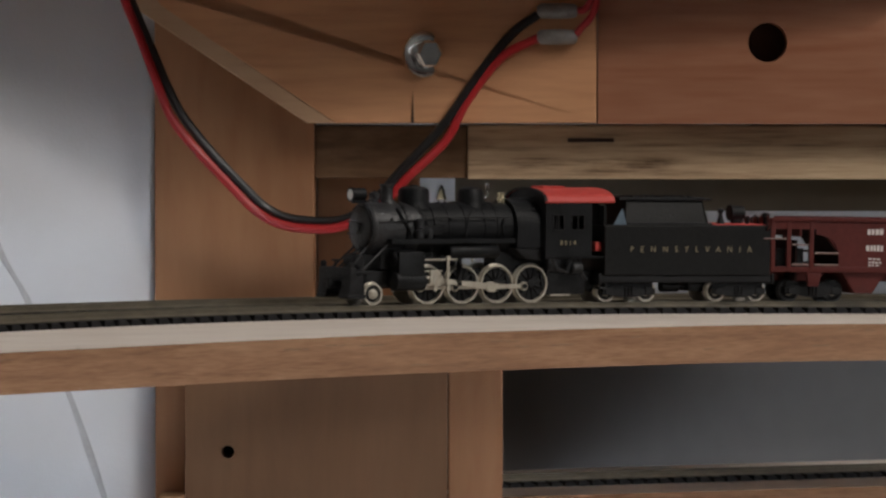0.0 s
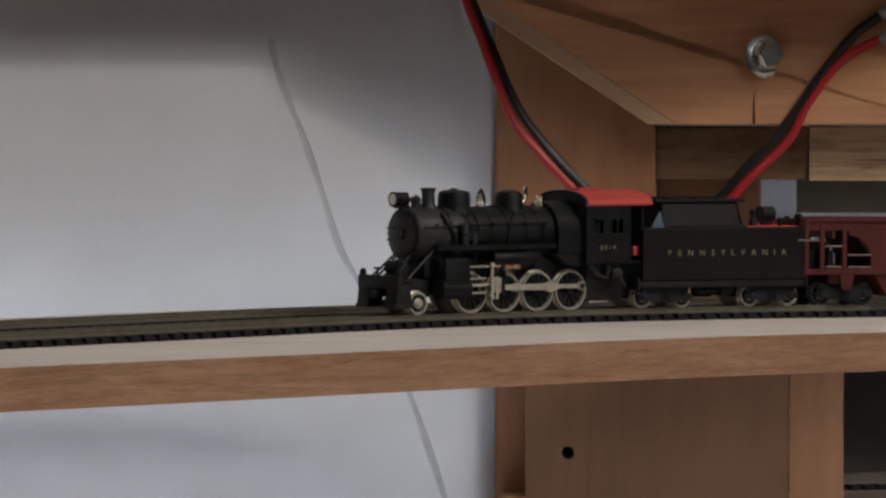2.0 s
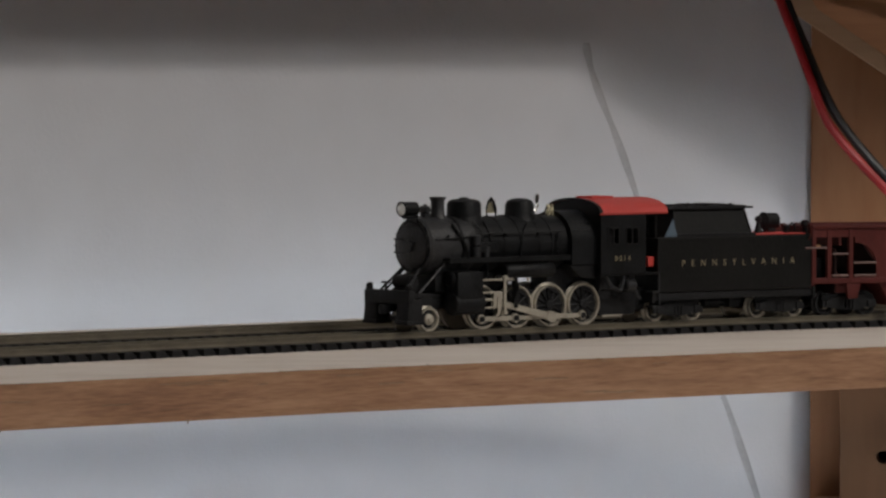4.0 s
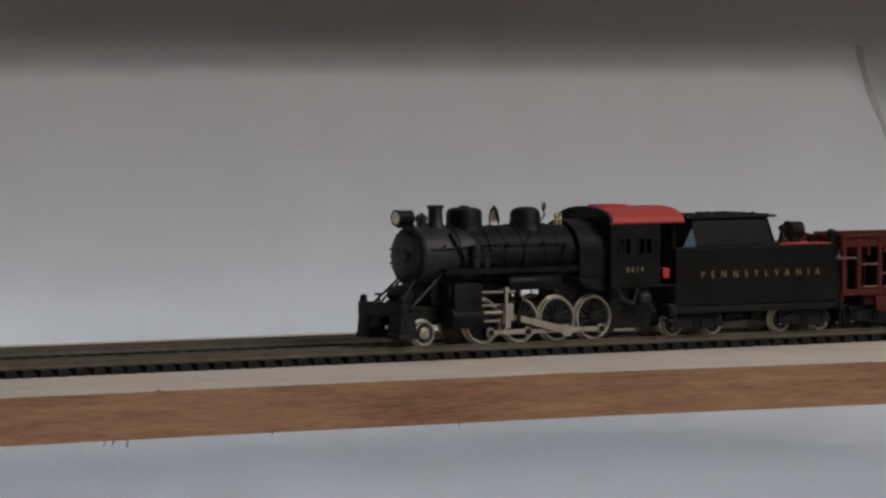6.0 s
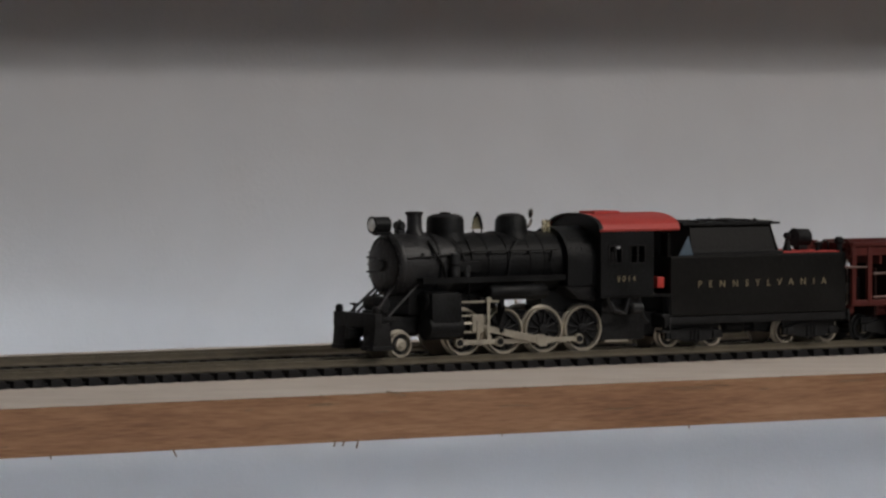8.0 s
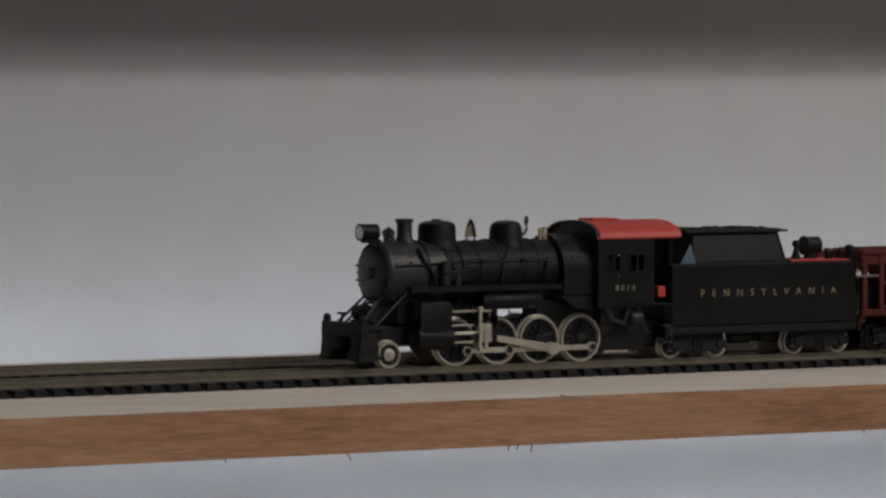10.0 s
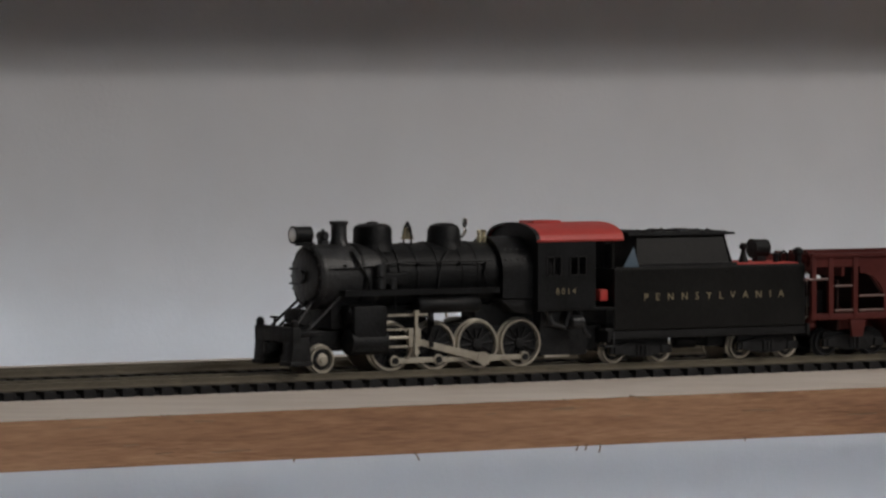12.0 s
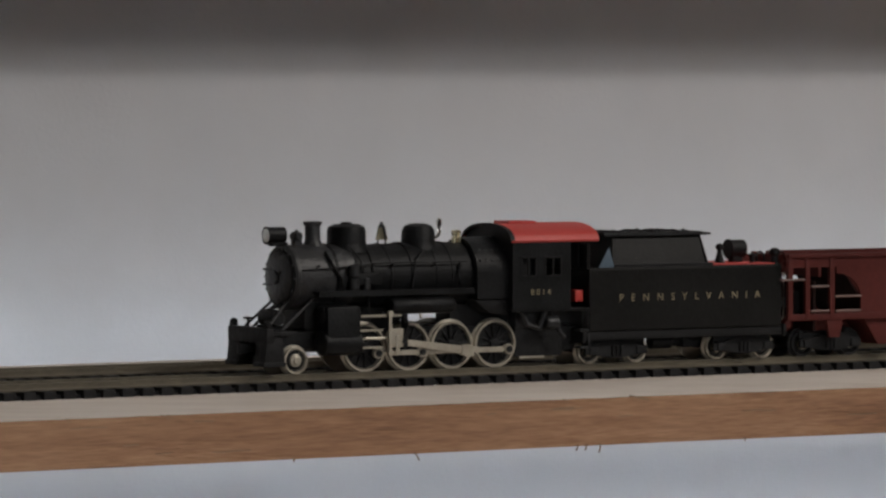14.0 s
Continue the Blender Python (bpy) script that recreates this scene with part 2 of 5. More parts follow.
def spline(keys, n=10):
    """Catmull-Rom through a few points."""
    k = [Vector(p) for p in keys]
    k = [2 * k[0] - k[1]] + k + [2 * k[-1] - k[-2]]
    out = []
    for i in range(1, len(k) - 2):
        for j in range(n):
            t = j / n
            out.append(0.5 * (2 * k[i] + (k[i + 1] - k[i - 1]) * t + (2 * k[i - 1] - 5 * k[i] + 4 * k[i + 1] - k[i + 2]) * t * t + (3 * k[i] - k[i - 1] - 3 * k[i + 1] + k[i + 2]) * t ** 3))
    return out + [k[-2]]


def prism(bm, outline, y0, y1, bevel=0.0):
    """An (x, z) outline pulled along y."""
    a = [bm.verts.new((x, y0, z)) for x, z in outline]
    b = [bm.verts.new((x, y1, z)) for x, z in outline]
    fs = [bm.faces.new(a), bm.faces.new(b[::-1])]
    n = len(a)
    for i in range(n):
        bm.faces.new((a[i], b[i], b[(i + 1) % n], a[(i + 1) % n]))
    if bevel:
        bmesh.ops.bevel(bm, geom=list({e for f in fs for e in f.edges}), offset=bevel, segments=2, profile=0.6, affect="EDGES")
    return bm


def holed_plate(bm, x0, x1, z0, z1, y0, y1, holes_at, seg=28):
    """A board of thickness y0..y1 with one round hole (cx, cz, r) through its face."""
    cx, cz, r = holes_at
    angs = sorted([2 * math.pi * i / seg for i in range(seg)] + [math.atan2(z - cz, x - cx) % (2 * math.pi) for x in (x0, x1) for z in (z0, z1)])
    layers = []
    for y in (y0, y1):
        inner, outer = [], []
        for a in angs:
            c, s = math.cos(a), math.sin(a)
            k = min(((x1 - cx) / c if c > 1e-9 else (x0 - cx) / c if c < -1e-9 else 1e9), ((z1 - cz) / s if s > 1e-9 else (z0 - cz) / s if s < -1e-9 else 1e9))
            inner.append(bm.verts.new((cx + r * c, y, cz + r * s)))
            outer.append(bm.verts.new((cx + k * c, y, cz + k * s)))
        layers.append((inner, outer))
    (i0, o0), (i1, o1) = layers
    n = len(angs)
    for i in range(n):
        j = (i + 1) % n
        bm.faces.new((i0[i], i0[j], o0[j], o0[i]))
        bm.faces.new((i1[i], o1[i], o1[j], i1[j]))
        bm.faces.new((i0[i], i1[i], i1[j], i0[j]))
        bm.faces.new((o0[i], o0[j], o1[j], o1[i]))
    return bm


def ribbon(bm, s0, s1, step, section, plan=MAIN_PLAN):
    """A closed section of (off, z) pairs drawn along the track from s0 to s1."""
    n = int(math.ceil((s1 - s0) / step))
    rings = [[bm.verts.new(track(s0 + (s1 - s0) * i / n, o, z, plan)) for o, z in section] for i in range(n + 1)]
    m = len(section)
    for a, b in zip(rings, rings[1:]):
        for i in range(m):
            j = (i + 1) % m
            bm.faces.new((a[i], a[j], b[j], b[i]))
    bm.faces.new(rings[0])
    bm.faces.new(rings[-1][::-1])
    return bm


def bm_new():
    return bmesh.new()


# ---- the room ----


def slab(name, corners, thick, material, label, category):
    """A slab whose inner face has these corners; thick is the vector to its outer face."""
    bm = bm_new()
    a = [bm.verts.new(c) for c in corners]
    b = [bm.verts.new(c + thick) for c in corners]
    bm.faces.new(a)
    bm.faces.new(b[::-1])
    for i in range(4):
        bm.faces.new((a[i], b[i], b[(i + 1) % 4], a[(i + 1) % 4]))
    return tagged(part(name, bm, material, smooth=False), label, category, kind="structure")


U0, U1, V1 = -2.2, 3.2, 3.6
slab("wall_north", [uv(U0, WALL_V, FLOOR_Z), uv(U1, WALL_V, FLOOR_Z), uv(U1, WALL_V, CEIL_Z), uv(U0, WALL_V, CEIL_Z)], -NEAR * 0.1, M_WALL, "pale grey painted drywall behind the railway shelf", "wall")
slab("wall_south", [uv(U0, V1, FLOOR_Z), uv(U1, V1, FLOOR_Z), uv(U1, V1, CEIL_Z), uv(U0, V1, CEIL_Z)], NEAR * 0.1, M_ROOM, "plain painted wall of the room", "wall")
slab("wall_west", [uv(U0, WALL_V, FLOOR_Z), uv(U0, V1, FLOOR_Z), uv(U0, V1, CEIL_Z), uv(U0, WALL_V, CEIL_Z)], -ALONG * 0.1, M_ROOM, "plain painted wall of the room", "wall")
slab("wall_east", [uv(U1, WALL_V, FLOOR_Z), uv(U1, V1, FLOOR_Z), uv(U1, V1, CEIL_Z), uv(U1, WALL_V, CEIL_Z)], ALONG * 0.1, M_ROOM, "plain painted wall of the room", "wall")
slab("floor", [uv(U0, WALL_V, FLOOR_Z), uv(U1, WALL_V, FLOOR_Z), uv(U1, V1, FLOOR_Z), uv(U0, V1, FLOOR_Z)], Vector((0, 0, -0.1)), M_FLOOR, "pale bluish-grey painted concrete floor", "floor")
slab("ceiling", [uv(U0, WALL_V, CEIL_Z), uv(U1, WALL_V, CEIL_Z), uv(U1, V1, CEIL_Z), uv(U0, V1, CEIL_Z)], Vector((0, 0, 0.1)), M_CEIL, "plain beige painted ceiling", "ceiling")
# ---- ceiling lamp fixtures (out of view, over the room) ----
lamp = thing("ceiling_lamp", "square white ceiling lamp on a short stem", "lamp")
bm = bm_new()
box(bm, -0.17, 0.17, -0.17, 0.17, LAMP.z + 0.004, LAMP.z + 0.03, 0.006)
ob = part("housing", bm, M_CEIL, lamp)
ob.matrix_local = pose(LAMP.x, LAMP.y, 0, 0, 0, 31)
part("stem", rod(bm_new(), (LAMP.x, LAMP.y, LAMP.z + 0.03), (LAMP.x, LAMP.y, CEIL_Z), 0.02), M_CEIL, lamp)
panel = thing("ceiling_light_panel", "flat white ceiling light panel", "lamp")
bm = bm_new()
c = uv(1.45, 1.35, 0)
box(bm, -0.5, 0.5, -0.5, 0.5, CEIL_Z - 0.05, CEIL_Z, 0.005)
ob = part("housing", bm, M_CEIL, panel)
ob.matrix_local = pose(c.x, c.y, 0, 0, 0, 31)

# frame added out of view to go with the floor fill light
window = thing("added_window", "added unseen window frame round the floor fill light", "window")
window["kind"] = "structure"
for x0, x1, z0, z1 in ((-1.4, 1.4, 0.58, 0.66), (-1.4, 1.4, -0.06, 0.02), (-1.4, -1.31, 0.02, 0.58), (1.31, 1.4, 0.02, 0.58), (-0.03, 0.03, 0.02, 0.58)):
    ob = part("window_frame", box(bm_new(), x0, x1, -0.03, 0.03, z0, z1, 0.004), M_CEIL, window)
    c = uv(1.0, 3.56, 0)
    ob.matrix_local = pose(c.x, c.y, 0, 0, 0, 31)

# ---- shelf decks ----
TOP = -0.0053            # top of the deck under the ties
THICK = 0.0161
EDGE_NEAR, EDGE_FAR = 0.0985, -0.168


def edge_off(s):
    """How far the main shelf's front edge stands off the track: its straight-sawn pieces bulge out round the curve."""
    return float(np.interp(s, [0.9, 1.08, 1.2, 1.3, 1.38, 1.5, 1.58, 1.65, 1.75, 1.9], [0.0985, 0.104, 0.117, 0.127, 0.132, 0.133, 0.127, 0.116, 0.105, 0.100]))


def deck(name, s0, s1, near, far, top, thick, label, seed, plan=MAIN_PLAN):
    """A plywood deck: pale face veneer on a sawn edge."""
    root = thing(name, label, "shelf")
    bm = bm_new()
    edge = edge_off if plan is MAIN_PLAN else (lambda s: near)
    n = int((s1 - s0) / 0.02)
    rings = []
    for i in range(n + 1):
        s = s0 + (s1 - s0) * i / n
        rings.append([bm.verts.new(track(s, o, z, plan)) for o, z in ((edge(s), top - thick), (edge(s), top - 0.0002), (far, top - 0.0002), (far, top - thick))])
    for a, b in zip(rings, rings[1:]):
        for i in range(4):
            j = (i + 1) % 4
            bm.faces.new((a[i], a[j], b[j], b[i]))
    bm.faces.new(rings[0])
    bm.faces.new(rings[-1][::-1])
    part("core", bm, M_PLY_EDGE, root, "sawn brown fir core", smooth=False)
    bm = bm_new()
    rng = random.Random(seed)
    n = int((s1 - s0) / 0.006)
    rows = []
    for i in range(n + 1):
        s = s0 + (s1 - s0) * i / n
        e = edge(s) + 0.0002 + rng.choice((0, 0, 0.0003, 0.0006, -0.0005, -0.001))
        rows.append([bm.verts.new(track(s, o, z, plan)) for o, z in ((e, top - 0.00012), (e - 0.0003, top), (far, top), (far, top - 0.00015))])
    for a, b in zip(rows, rows[1:]):
        for i in range(4):
            j = (i + 1) % 4
            bm.faces.new((a[i], a[j], b[j], b[i]))
    part("face_veneer", bm, M_PLY_TOP, root, "pale birch face veneer with a frayed edge", smooth=False)
    return root


main_deck = deck("railway_shelf", -0.3, 2.1, EDGE_NEAR, EDGE_FAR, TOP, THICK, "plywood railway shelf with pale top and raw sawn edge", 3)
# splinters hanging from and standing on the sawn edge
rng = random.Random(11)


def edge_place(x, pan=0.0, off=None):
    """Arc of the shelf edge that lies in this direction of view."""
    b = (pan + x - 784) / FOCAL
    lo, hi = 0.0, 2.05
    for _ in range(50):
        mid = (lo + hi) / 2
        p = track(mid, edge_off(mid) if off is None else off)
        if math.atan2(p.x, p.y) < b:
            lo = mid
        else:
            hi = mid
    return (lo + hi) / 2


for x, size, lean in ((733, 0.0022, 0.0016), (1022, 0.0014, -0.0008), (1038, 0.0013, -0.0009), (1062, 0.0024, -0.0007), (518, 0.0009, 0.0), (1316, 0.0006, 0.0002), (1648, 0.0009, 0.0), (-60, 0.0012, 0.0004)):
    s = edge_place(x)
    p = track(s, edge_off(s) + 0.0002, TOP - THICK + 0.0006)
    q = track(s + lean, edge_off(s) + 0.0006, TOP - THICK - size)
    m = (p + q) / 2 + Vector((0.0002, 0, 0))
    part("splinter", tube(bm_new(), [p, m, q], 0.0003, 5), M_DARKWOOD, main_deck)
for x, size in ((1130, 0.0075), (1360, 0.002), (300, 0.002), (290, 0.003), (120, 0.0015), (2080, 0.004), (2380, 0.004), (1000, 0.002), (2620, 0.004), (1820, 0.004)):
    s = edge_place(x)
    p, q = track(s - size / 2, edge_off(s) + 0.0003, TOP + 0.0002), track(s + size / 2, edge_off(s) + 0.0007, TOP - 0.0014)
    part("splinter", tube(bm_new(), [p, (p + q) / 2 + Vector((0, 0, 0.0002)), q], 0.00028 if size > 0.007 else 0.00014, 5), M_DARKWOOD, main_deck)
# saw gouges: short dark torn strips a little proud of the edge
for i in range(46):
    s = rng.uniform(0.6, 1.9)
    ln = rng.uniform(0.003, 0.016)
    z = TOP - rng.choice((0.002, 0.0025, 0.003, 0.0035, 0.006, 0.009, 0.012)) - rng.uniform(0, 0.001)
    pts = [track(s + ln * k / 4, edge_off(s + ln * k / 4) + 0.00005, z + rng.uniform(-0.0002, 0.0002)) for k in range(5)]
    part("torn_fibre", tube(bm_new(), pts, rng.uniform(0.00012, 0.00028), 5), M_DARKWOOD, main_deck)

LOW = -0.110
deck("lower_railway_shelf", -0.02, 0.62, 0.0, -0.150, LOW, THICK, "lower plywood shelf carrying a second track", 5, LOW_PLAN)
# out of view; its outline is set to shade the wall and the bracket
upper = thing("upper_railway_shelf", "unseen plywood shelf of the level above, outlined to shade the wall", "shelf")
ROOM = Matrix(((ALONG.x, NEAR.x, 0, FOOT.x), (ALONG.y, NEAR.y, 0, FOOT.y), (0, 0, 1, 0), (0, 0, 0, 1)))
UPPER_Z = 0.146
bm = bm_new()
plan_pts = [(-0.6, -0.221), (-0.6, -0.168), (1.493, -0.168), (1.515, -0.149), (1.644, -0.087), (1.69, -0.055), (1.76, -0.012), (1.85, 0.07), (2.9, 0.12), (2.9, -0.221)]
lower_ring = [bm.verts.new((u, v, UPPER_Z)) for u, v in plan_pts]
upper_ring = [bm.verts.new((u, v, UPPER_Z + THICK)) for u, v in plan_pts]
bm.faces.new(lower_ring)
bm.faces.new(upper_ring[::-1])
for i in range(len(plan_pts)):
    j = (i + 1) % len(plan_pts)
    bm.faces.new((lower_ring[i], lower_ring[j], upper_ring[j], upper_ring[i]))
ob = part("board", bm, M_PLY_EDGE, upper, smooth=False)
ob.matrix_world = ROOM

# ---- tracks ----
RAIL_SECTION = [(-0.0012, 0.0), (0.0012, 0.0), (0.0012, 0.0004), (0.00035, 0.0007), (0.00035, 0.0017), (0.0006, 0.0019), (0.0006, 0.0025), (-0.0006, 0.0025), (-0.0006, 0.0019), (-0.00035, 0.0017), (-0.00035, 0.0007), (-0.0012, 0.0004)]
GAUGE = 0.0165
PITCH = 0.00738


def tie_mesh():
    bm = bm_new()
    box(bm, -0.0023, 0.0023, -0.0148, 0.0148, TOP, -0.0025, 0.0003)
    return finish("tie", bm, M_TIE)


TIE = tie_mesh()


def tie_pose(s, off, z=0.0, rz=0.0, plan=MAIN_PLAN):
    p = track(s, off, z, plan)
    return pose(p.x, p.y, p.z, 0, 0, math.degrees(heading(s, plan)) + rz)


def rails(root, s0, s1, off, z, plan=MAIN_PLAN):
    for side in (-1, 1):
        bm = bm_new()
        c = off + side * GAUGE / 2
        ribbon(bm, s0, s1, 0.02, [(c + o, z - 0.0025 + h) for o, h in RAIL_SECTION], plan)
        part("rail", bm, M_RAIL, root, "brown tarnished rail", smooth=False)


def webbing(root, s0, s1, off, z, plan=MAIN_PLAN):
    """Plastic strips that join the ties under either rail."""
    for side in (-1, 1):
        bm = bm_new()
        c = off + side * 0.0108
        ribbon(bm, s0, s1, 0.02, [(c - 0.0022, z + TOP), (c + 0.0020, z + TOP), (c + 0.0020, z - 0.0038), (c - 0.0022, z - 0.0038)], plan)
        part("tie_web", bm, M_TIE, root, smooth=False)


near_track = thing("railway_track", "model railway track with black plastic ties and brown rails", "track", "tracks")
rails(near_track, -0.25, 2.08, 0.0, 0.0)
far_track = thing("railway_track", "model railway track with black plastic ties and brown rails", "track", "tracks")
rails(far_track, -0.25, 2.08, -0.068, 0.0)
low_track = thing("railway_track", "model railway track on the lower shelf", "track", "tracks")
rails(low_track, -0.015, 0.6, -0.0602, LOW - TOP, LOW_PLAN)


def tie_row(root, s0, s1, off, z, plan=MAIN_PLAN):
    """Ties that are too far or too many to pick apart, in one mesh."""
    verts, faces = [], []
    base_v = [v.co.copy() for v in TIE.vertices]
    base_f = [tuple(p.vertices) for p in TIE.polygons]
    for i in range(int((s1 - s0) / PITCH)):
        m = tie_pose(s0 + i * PITCH, off, z, 0.0, plan)
        k = len(verts)
        verts += [m @ v for v in base_v]
        faces += [tuple(k + j for j in f) for f in base_f]
    me = bpy.data.meshes.new("tie_bed")
    me.from_pydata(verts, [], faces)
    me.materials.append(M_TIE)
    ob = new("tie_bed", me)
    ob.parent = root
    ob["kind"] = "stuff"


webbing(near_track, -0.24, 2.06, 0.0, 0.0)
webbing(far_track, -0.24, 2.06, -0.068, 0.0)
tie_row(far_track, -0.24, 2.07, -0.068, 0.0)
webbing(low_track, -0.015, 0.6, -0.0602, LOW - TOP, LOW_PLAN)
tie_row(low_track, -0.015, 0.6, -0.0602, LOW - TOP, LOW_PLAN)
tie_row(near_track, -0.24, 0.55, 0.0, 0.0)
s_joint = edge_place(1128, 2477, 0.008)
for d in (-0.0055, 0.0055):
    bm = bm_new()
    box(bm, -0.004, 0.004, GAUGE / 2 - 0.0017, GAUGE / 2 + 0.0017, -0.0026, -0.0012, 0.0003)
    ob = part("rail_joiner", bm, M_JOINER, near_track, "bright steel rail joiner")
    ob.matrix_local = tie_pose(s_joint + d, 0.0)

# ---- timber frame behind the curve ----
B0 = 2477 / FOCAL
SIDE = Vector((math.cos(B0), -math.sin(B0), 0))
AWAY = Vector((math.sin(B0), math.cos(B0), 0))
DIST = 2.33
K = DIST / FOCAL


def fx(x):
    return (x - 784) * K


def fz(y):
    return 0.1 - (y - 128) * K


FRAME = Matrix(((SIDE.x, AWAY.x, 0, AWAY.x * DIST), (SIDE.y, AWAY.y, 0, AWAY.y * DIST), (0, 0, 1, 0), (0, 0, 0, 1)))


def timber(name, bm, material, label, category="timber"):
    ob = part(name, bm, material, None, smooth=False)
    ob.matrix_world = FRAME
    return tagged(ob, label, category)


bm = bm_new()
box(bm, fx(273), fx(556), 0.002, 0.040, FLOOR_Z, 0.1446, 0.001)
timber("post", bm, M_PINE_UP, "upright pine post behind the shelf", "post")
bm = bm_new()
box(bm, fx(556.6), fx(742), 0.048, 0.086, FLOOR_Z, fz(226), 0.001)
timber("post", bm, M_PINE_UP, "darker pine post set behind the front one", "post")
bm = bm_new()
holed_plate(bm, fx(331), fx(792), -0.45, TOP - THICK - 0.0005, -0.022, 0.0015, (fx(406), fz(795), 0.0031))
timber("support_board", bm, M_BOARD_SHADE, "wide wooden board with a screw hole, coloured dark for the shelf's shade", "board")
bm = bm_new()
box(bm, fx(793), fx(890), 0.000, 0.030, -0.45, TOP - THICK - 0.0005, 0.0008)
timber("batten", bm, M_PINE_UP, "narrow pine batten beside the dark board", "board")
bm = bm_new()
box(bm, fx(385), fx(430), 0.0005, 0.0017, fz(815), fz(775))
timber("hole_backing", bm, M_HOLE, "dark plate for the shade in the screw hole", "board")

bracket = thing("bracket", "pine bracket board with a clipped corner and a bolt", "bracket", at=FRAME)
bm = bm_new()
prism(bm, [(fx(180), fz(-25)), (fx(545), fz(218)), (fx(595), fz(218)), (fx(285), fz(12)), (fx(252), fz(-52)), (fx(180), fz(-52))], -0.012, 0.0015, 0.0008)
part("pale_edge", bm, M_PINE_PALE, bracket, "pale strip along the clipped edge", smooth=False)
bm = bm_new()
prism(bm, [(fx(285), fz(11.5)), (fx(595.5), fz(218)), (fx(1054), fz(218)), (fx(1054), 0.1446), (fx(180), 0.1446), (fx(180), fz(-52.5)), (fx(252), fz(-52.5))], -0.0119, 0.0015, 0.0008)
part("board", bm, M_PINE, bracket, smooth=False)
bm = bm_new()
prism(bm, [(fx(728), fz(217)), (fx(733), fz(217)), (fx(731), fz(160))], -0.0124, -0.0118)
part("crack", bm, M_HOLE, bracket, "dark drying crack in the end grain")
bolt = part("bolt", lathe(bm_new(), [(0.0112, 0.0), (0.0112, 0.0018), (0.0102, 0.0024), (0.0066, 0.0022), (0.0066, 0.0055), (0.0058, 0.0063), (0.0036, 0.0060), (0.0033, 0.0045), (0.0, 0.0042)], (0, 0, 0), "z", 20), M_CHROME, bracket, "bright zinc bolt head on a washer")
bolt.matrix_local = pose(fx(748), -0.0125, fz(96), 90, 0, 30)
bm = bm_new()
lathe(bm, [(0.0066, 0.0), (0.0070, 0.001), (0.0070, 0.0048), (0.0062, 0.0056), (0.0045, 0.0056)], (0, 0, 0.0022), "z", 6)
part("hex_nut", bm, M_CHROME, bolt, "bright hexagon nut")
bm = bm_new()
holed_plate(bm, fx(1057), fx(1950), fz(219), 0.1446, -0.010, 0.03, (fx(1356), fz(76), 0.0095))
timber("cross_beam", bm, M_PINE_RED, "pine cross beam with a drilled hole", "beam")
bm = bm_new()
box(bm, fx(1310), fx(1402), 0.008, 0.010, fz(120), fz(30))
timber("hole_backing", bm, M_HOLE, "dark plate for the shade in the drilled hole", "board")
bm = bm_new()
box(bm, fx(828), fx(1950), 0.004, 0.05, fz(318), fz(222), 0.0006)
ply = timber("plywood_beam", bm, M_PLY_RAW, "layered plywood beam with a dark gap in one layer", "beam")
part("gap", box(bm_new(), fx(1005), fx(1087), 0.0030, 0.0045, fz(252), fz(245)), M_HOLE, ply, "dark gap in a veneer")
# block for the dark area left of the beam; its shadow is in the colour
bm = bm_new()
box(bm, fx(557), fx(827), 0.006, 0.046, fz(316), fz(223), 0.0006)
timber("filler_block", bm, M_DARKWOOD, "wooden block coloured dark for the shadow beside the plywood beam", "block")
# added panel in place of the upper shelf's shadow; lit wall shows below
bm = bm_new()
box(bm, fx(806), fx(1950), 0.06, 0.066, fz(380), fz(230), 0.0004)
timber("shadow_panel", bm, M_BACK_SHADE, "added dark panel for the shadow on the wall behind the beam", "panel")

# added block that stands in for the lower shelf running on past the board
bm = bm_new()
box(bm, fx(285), fx(330), -0.028, 0.0015, -0.45, fz(872), 0.0008)
timber("cleat", bm, M_PINE_CUT, "pale wooden block in place of the lower shelf's end by the post", "cleat")
# added sheet: darkens the wall under the shelf, where it lies in shade
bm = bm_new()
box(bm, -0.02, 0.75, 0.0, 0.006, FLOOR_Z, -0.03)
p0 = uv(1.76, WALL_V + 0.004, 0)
gp = part("wall_shade_sheet", bm, M_LOW_SHADE, smooth=False)
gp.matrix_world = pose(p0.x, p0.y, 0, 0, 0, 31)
tagged(gp, "added dark grey sheet for the shaded wall under the shelf", "panel")

# ---- wires ----


def at_frame(x, y, d):
    """A point in the timber frame's plane moved d metres towards the eye."""
    k = (DIST - d) / FOCAL
    return (((x - 784) * k), -d, 0.1 - (y - 128) * k)


def wire(keys, r, material, label, parent):
    part("wire", tube(bm_new(), spline([at_frame(*k) for k in keys], 10), r, 8), material, parent, label)


wires = thing("twin_wire", "red and black twin wire hanging from the frame", "wire", at=FRAME)
BLACK_RUN = ((212, -60, 0.02), (232, 0, 0.02), (269, 88, 0.022), (297, 155, 0.024), (326, 209, 0.025), (378, 274, 0.025), (438, 337, 0.022), (473, 369, 0.02), (520, 388, 0.02), (606, 389, 0.02), (664, 352, 0.02), (712, 300, 0.02), (784, 222, 0.0165), (851, 128, 0.0155), (905, 61, 0.0155), (952, 26, 0.016))
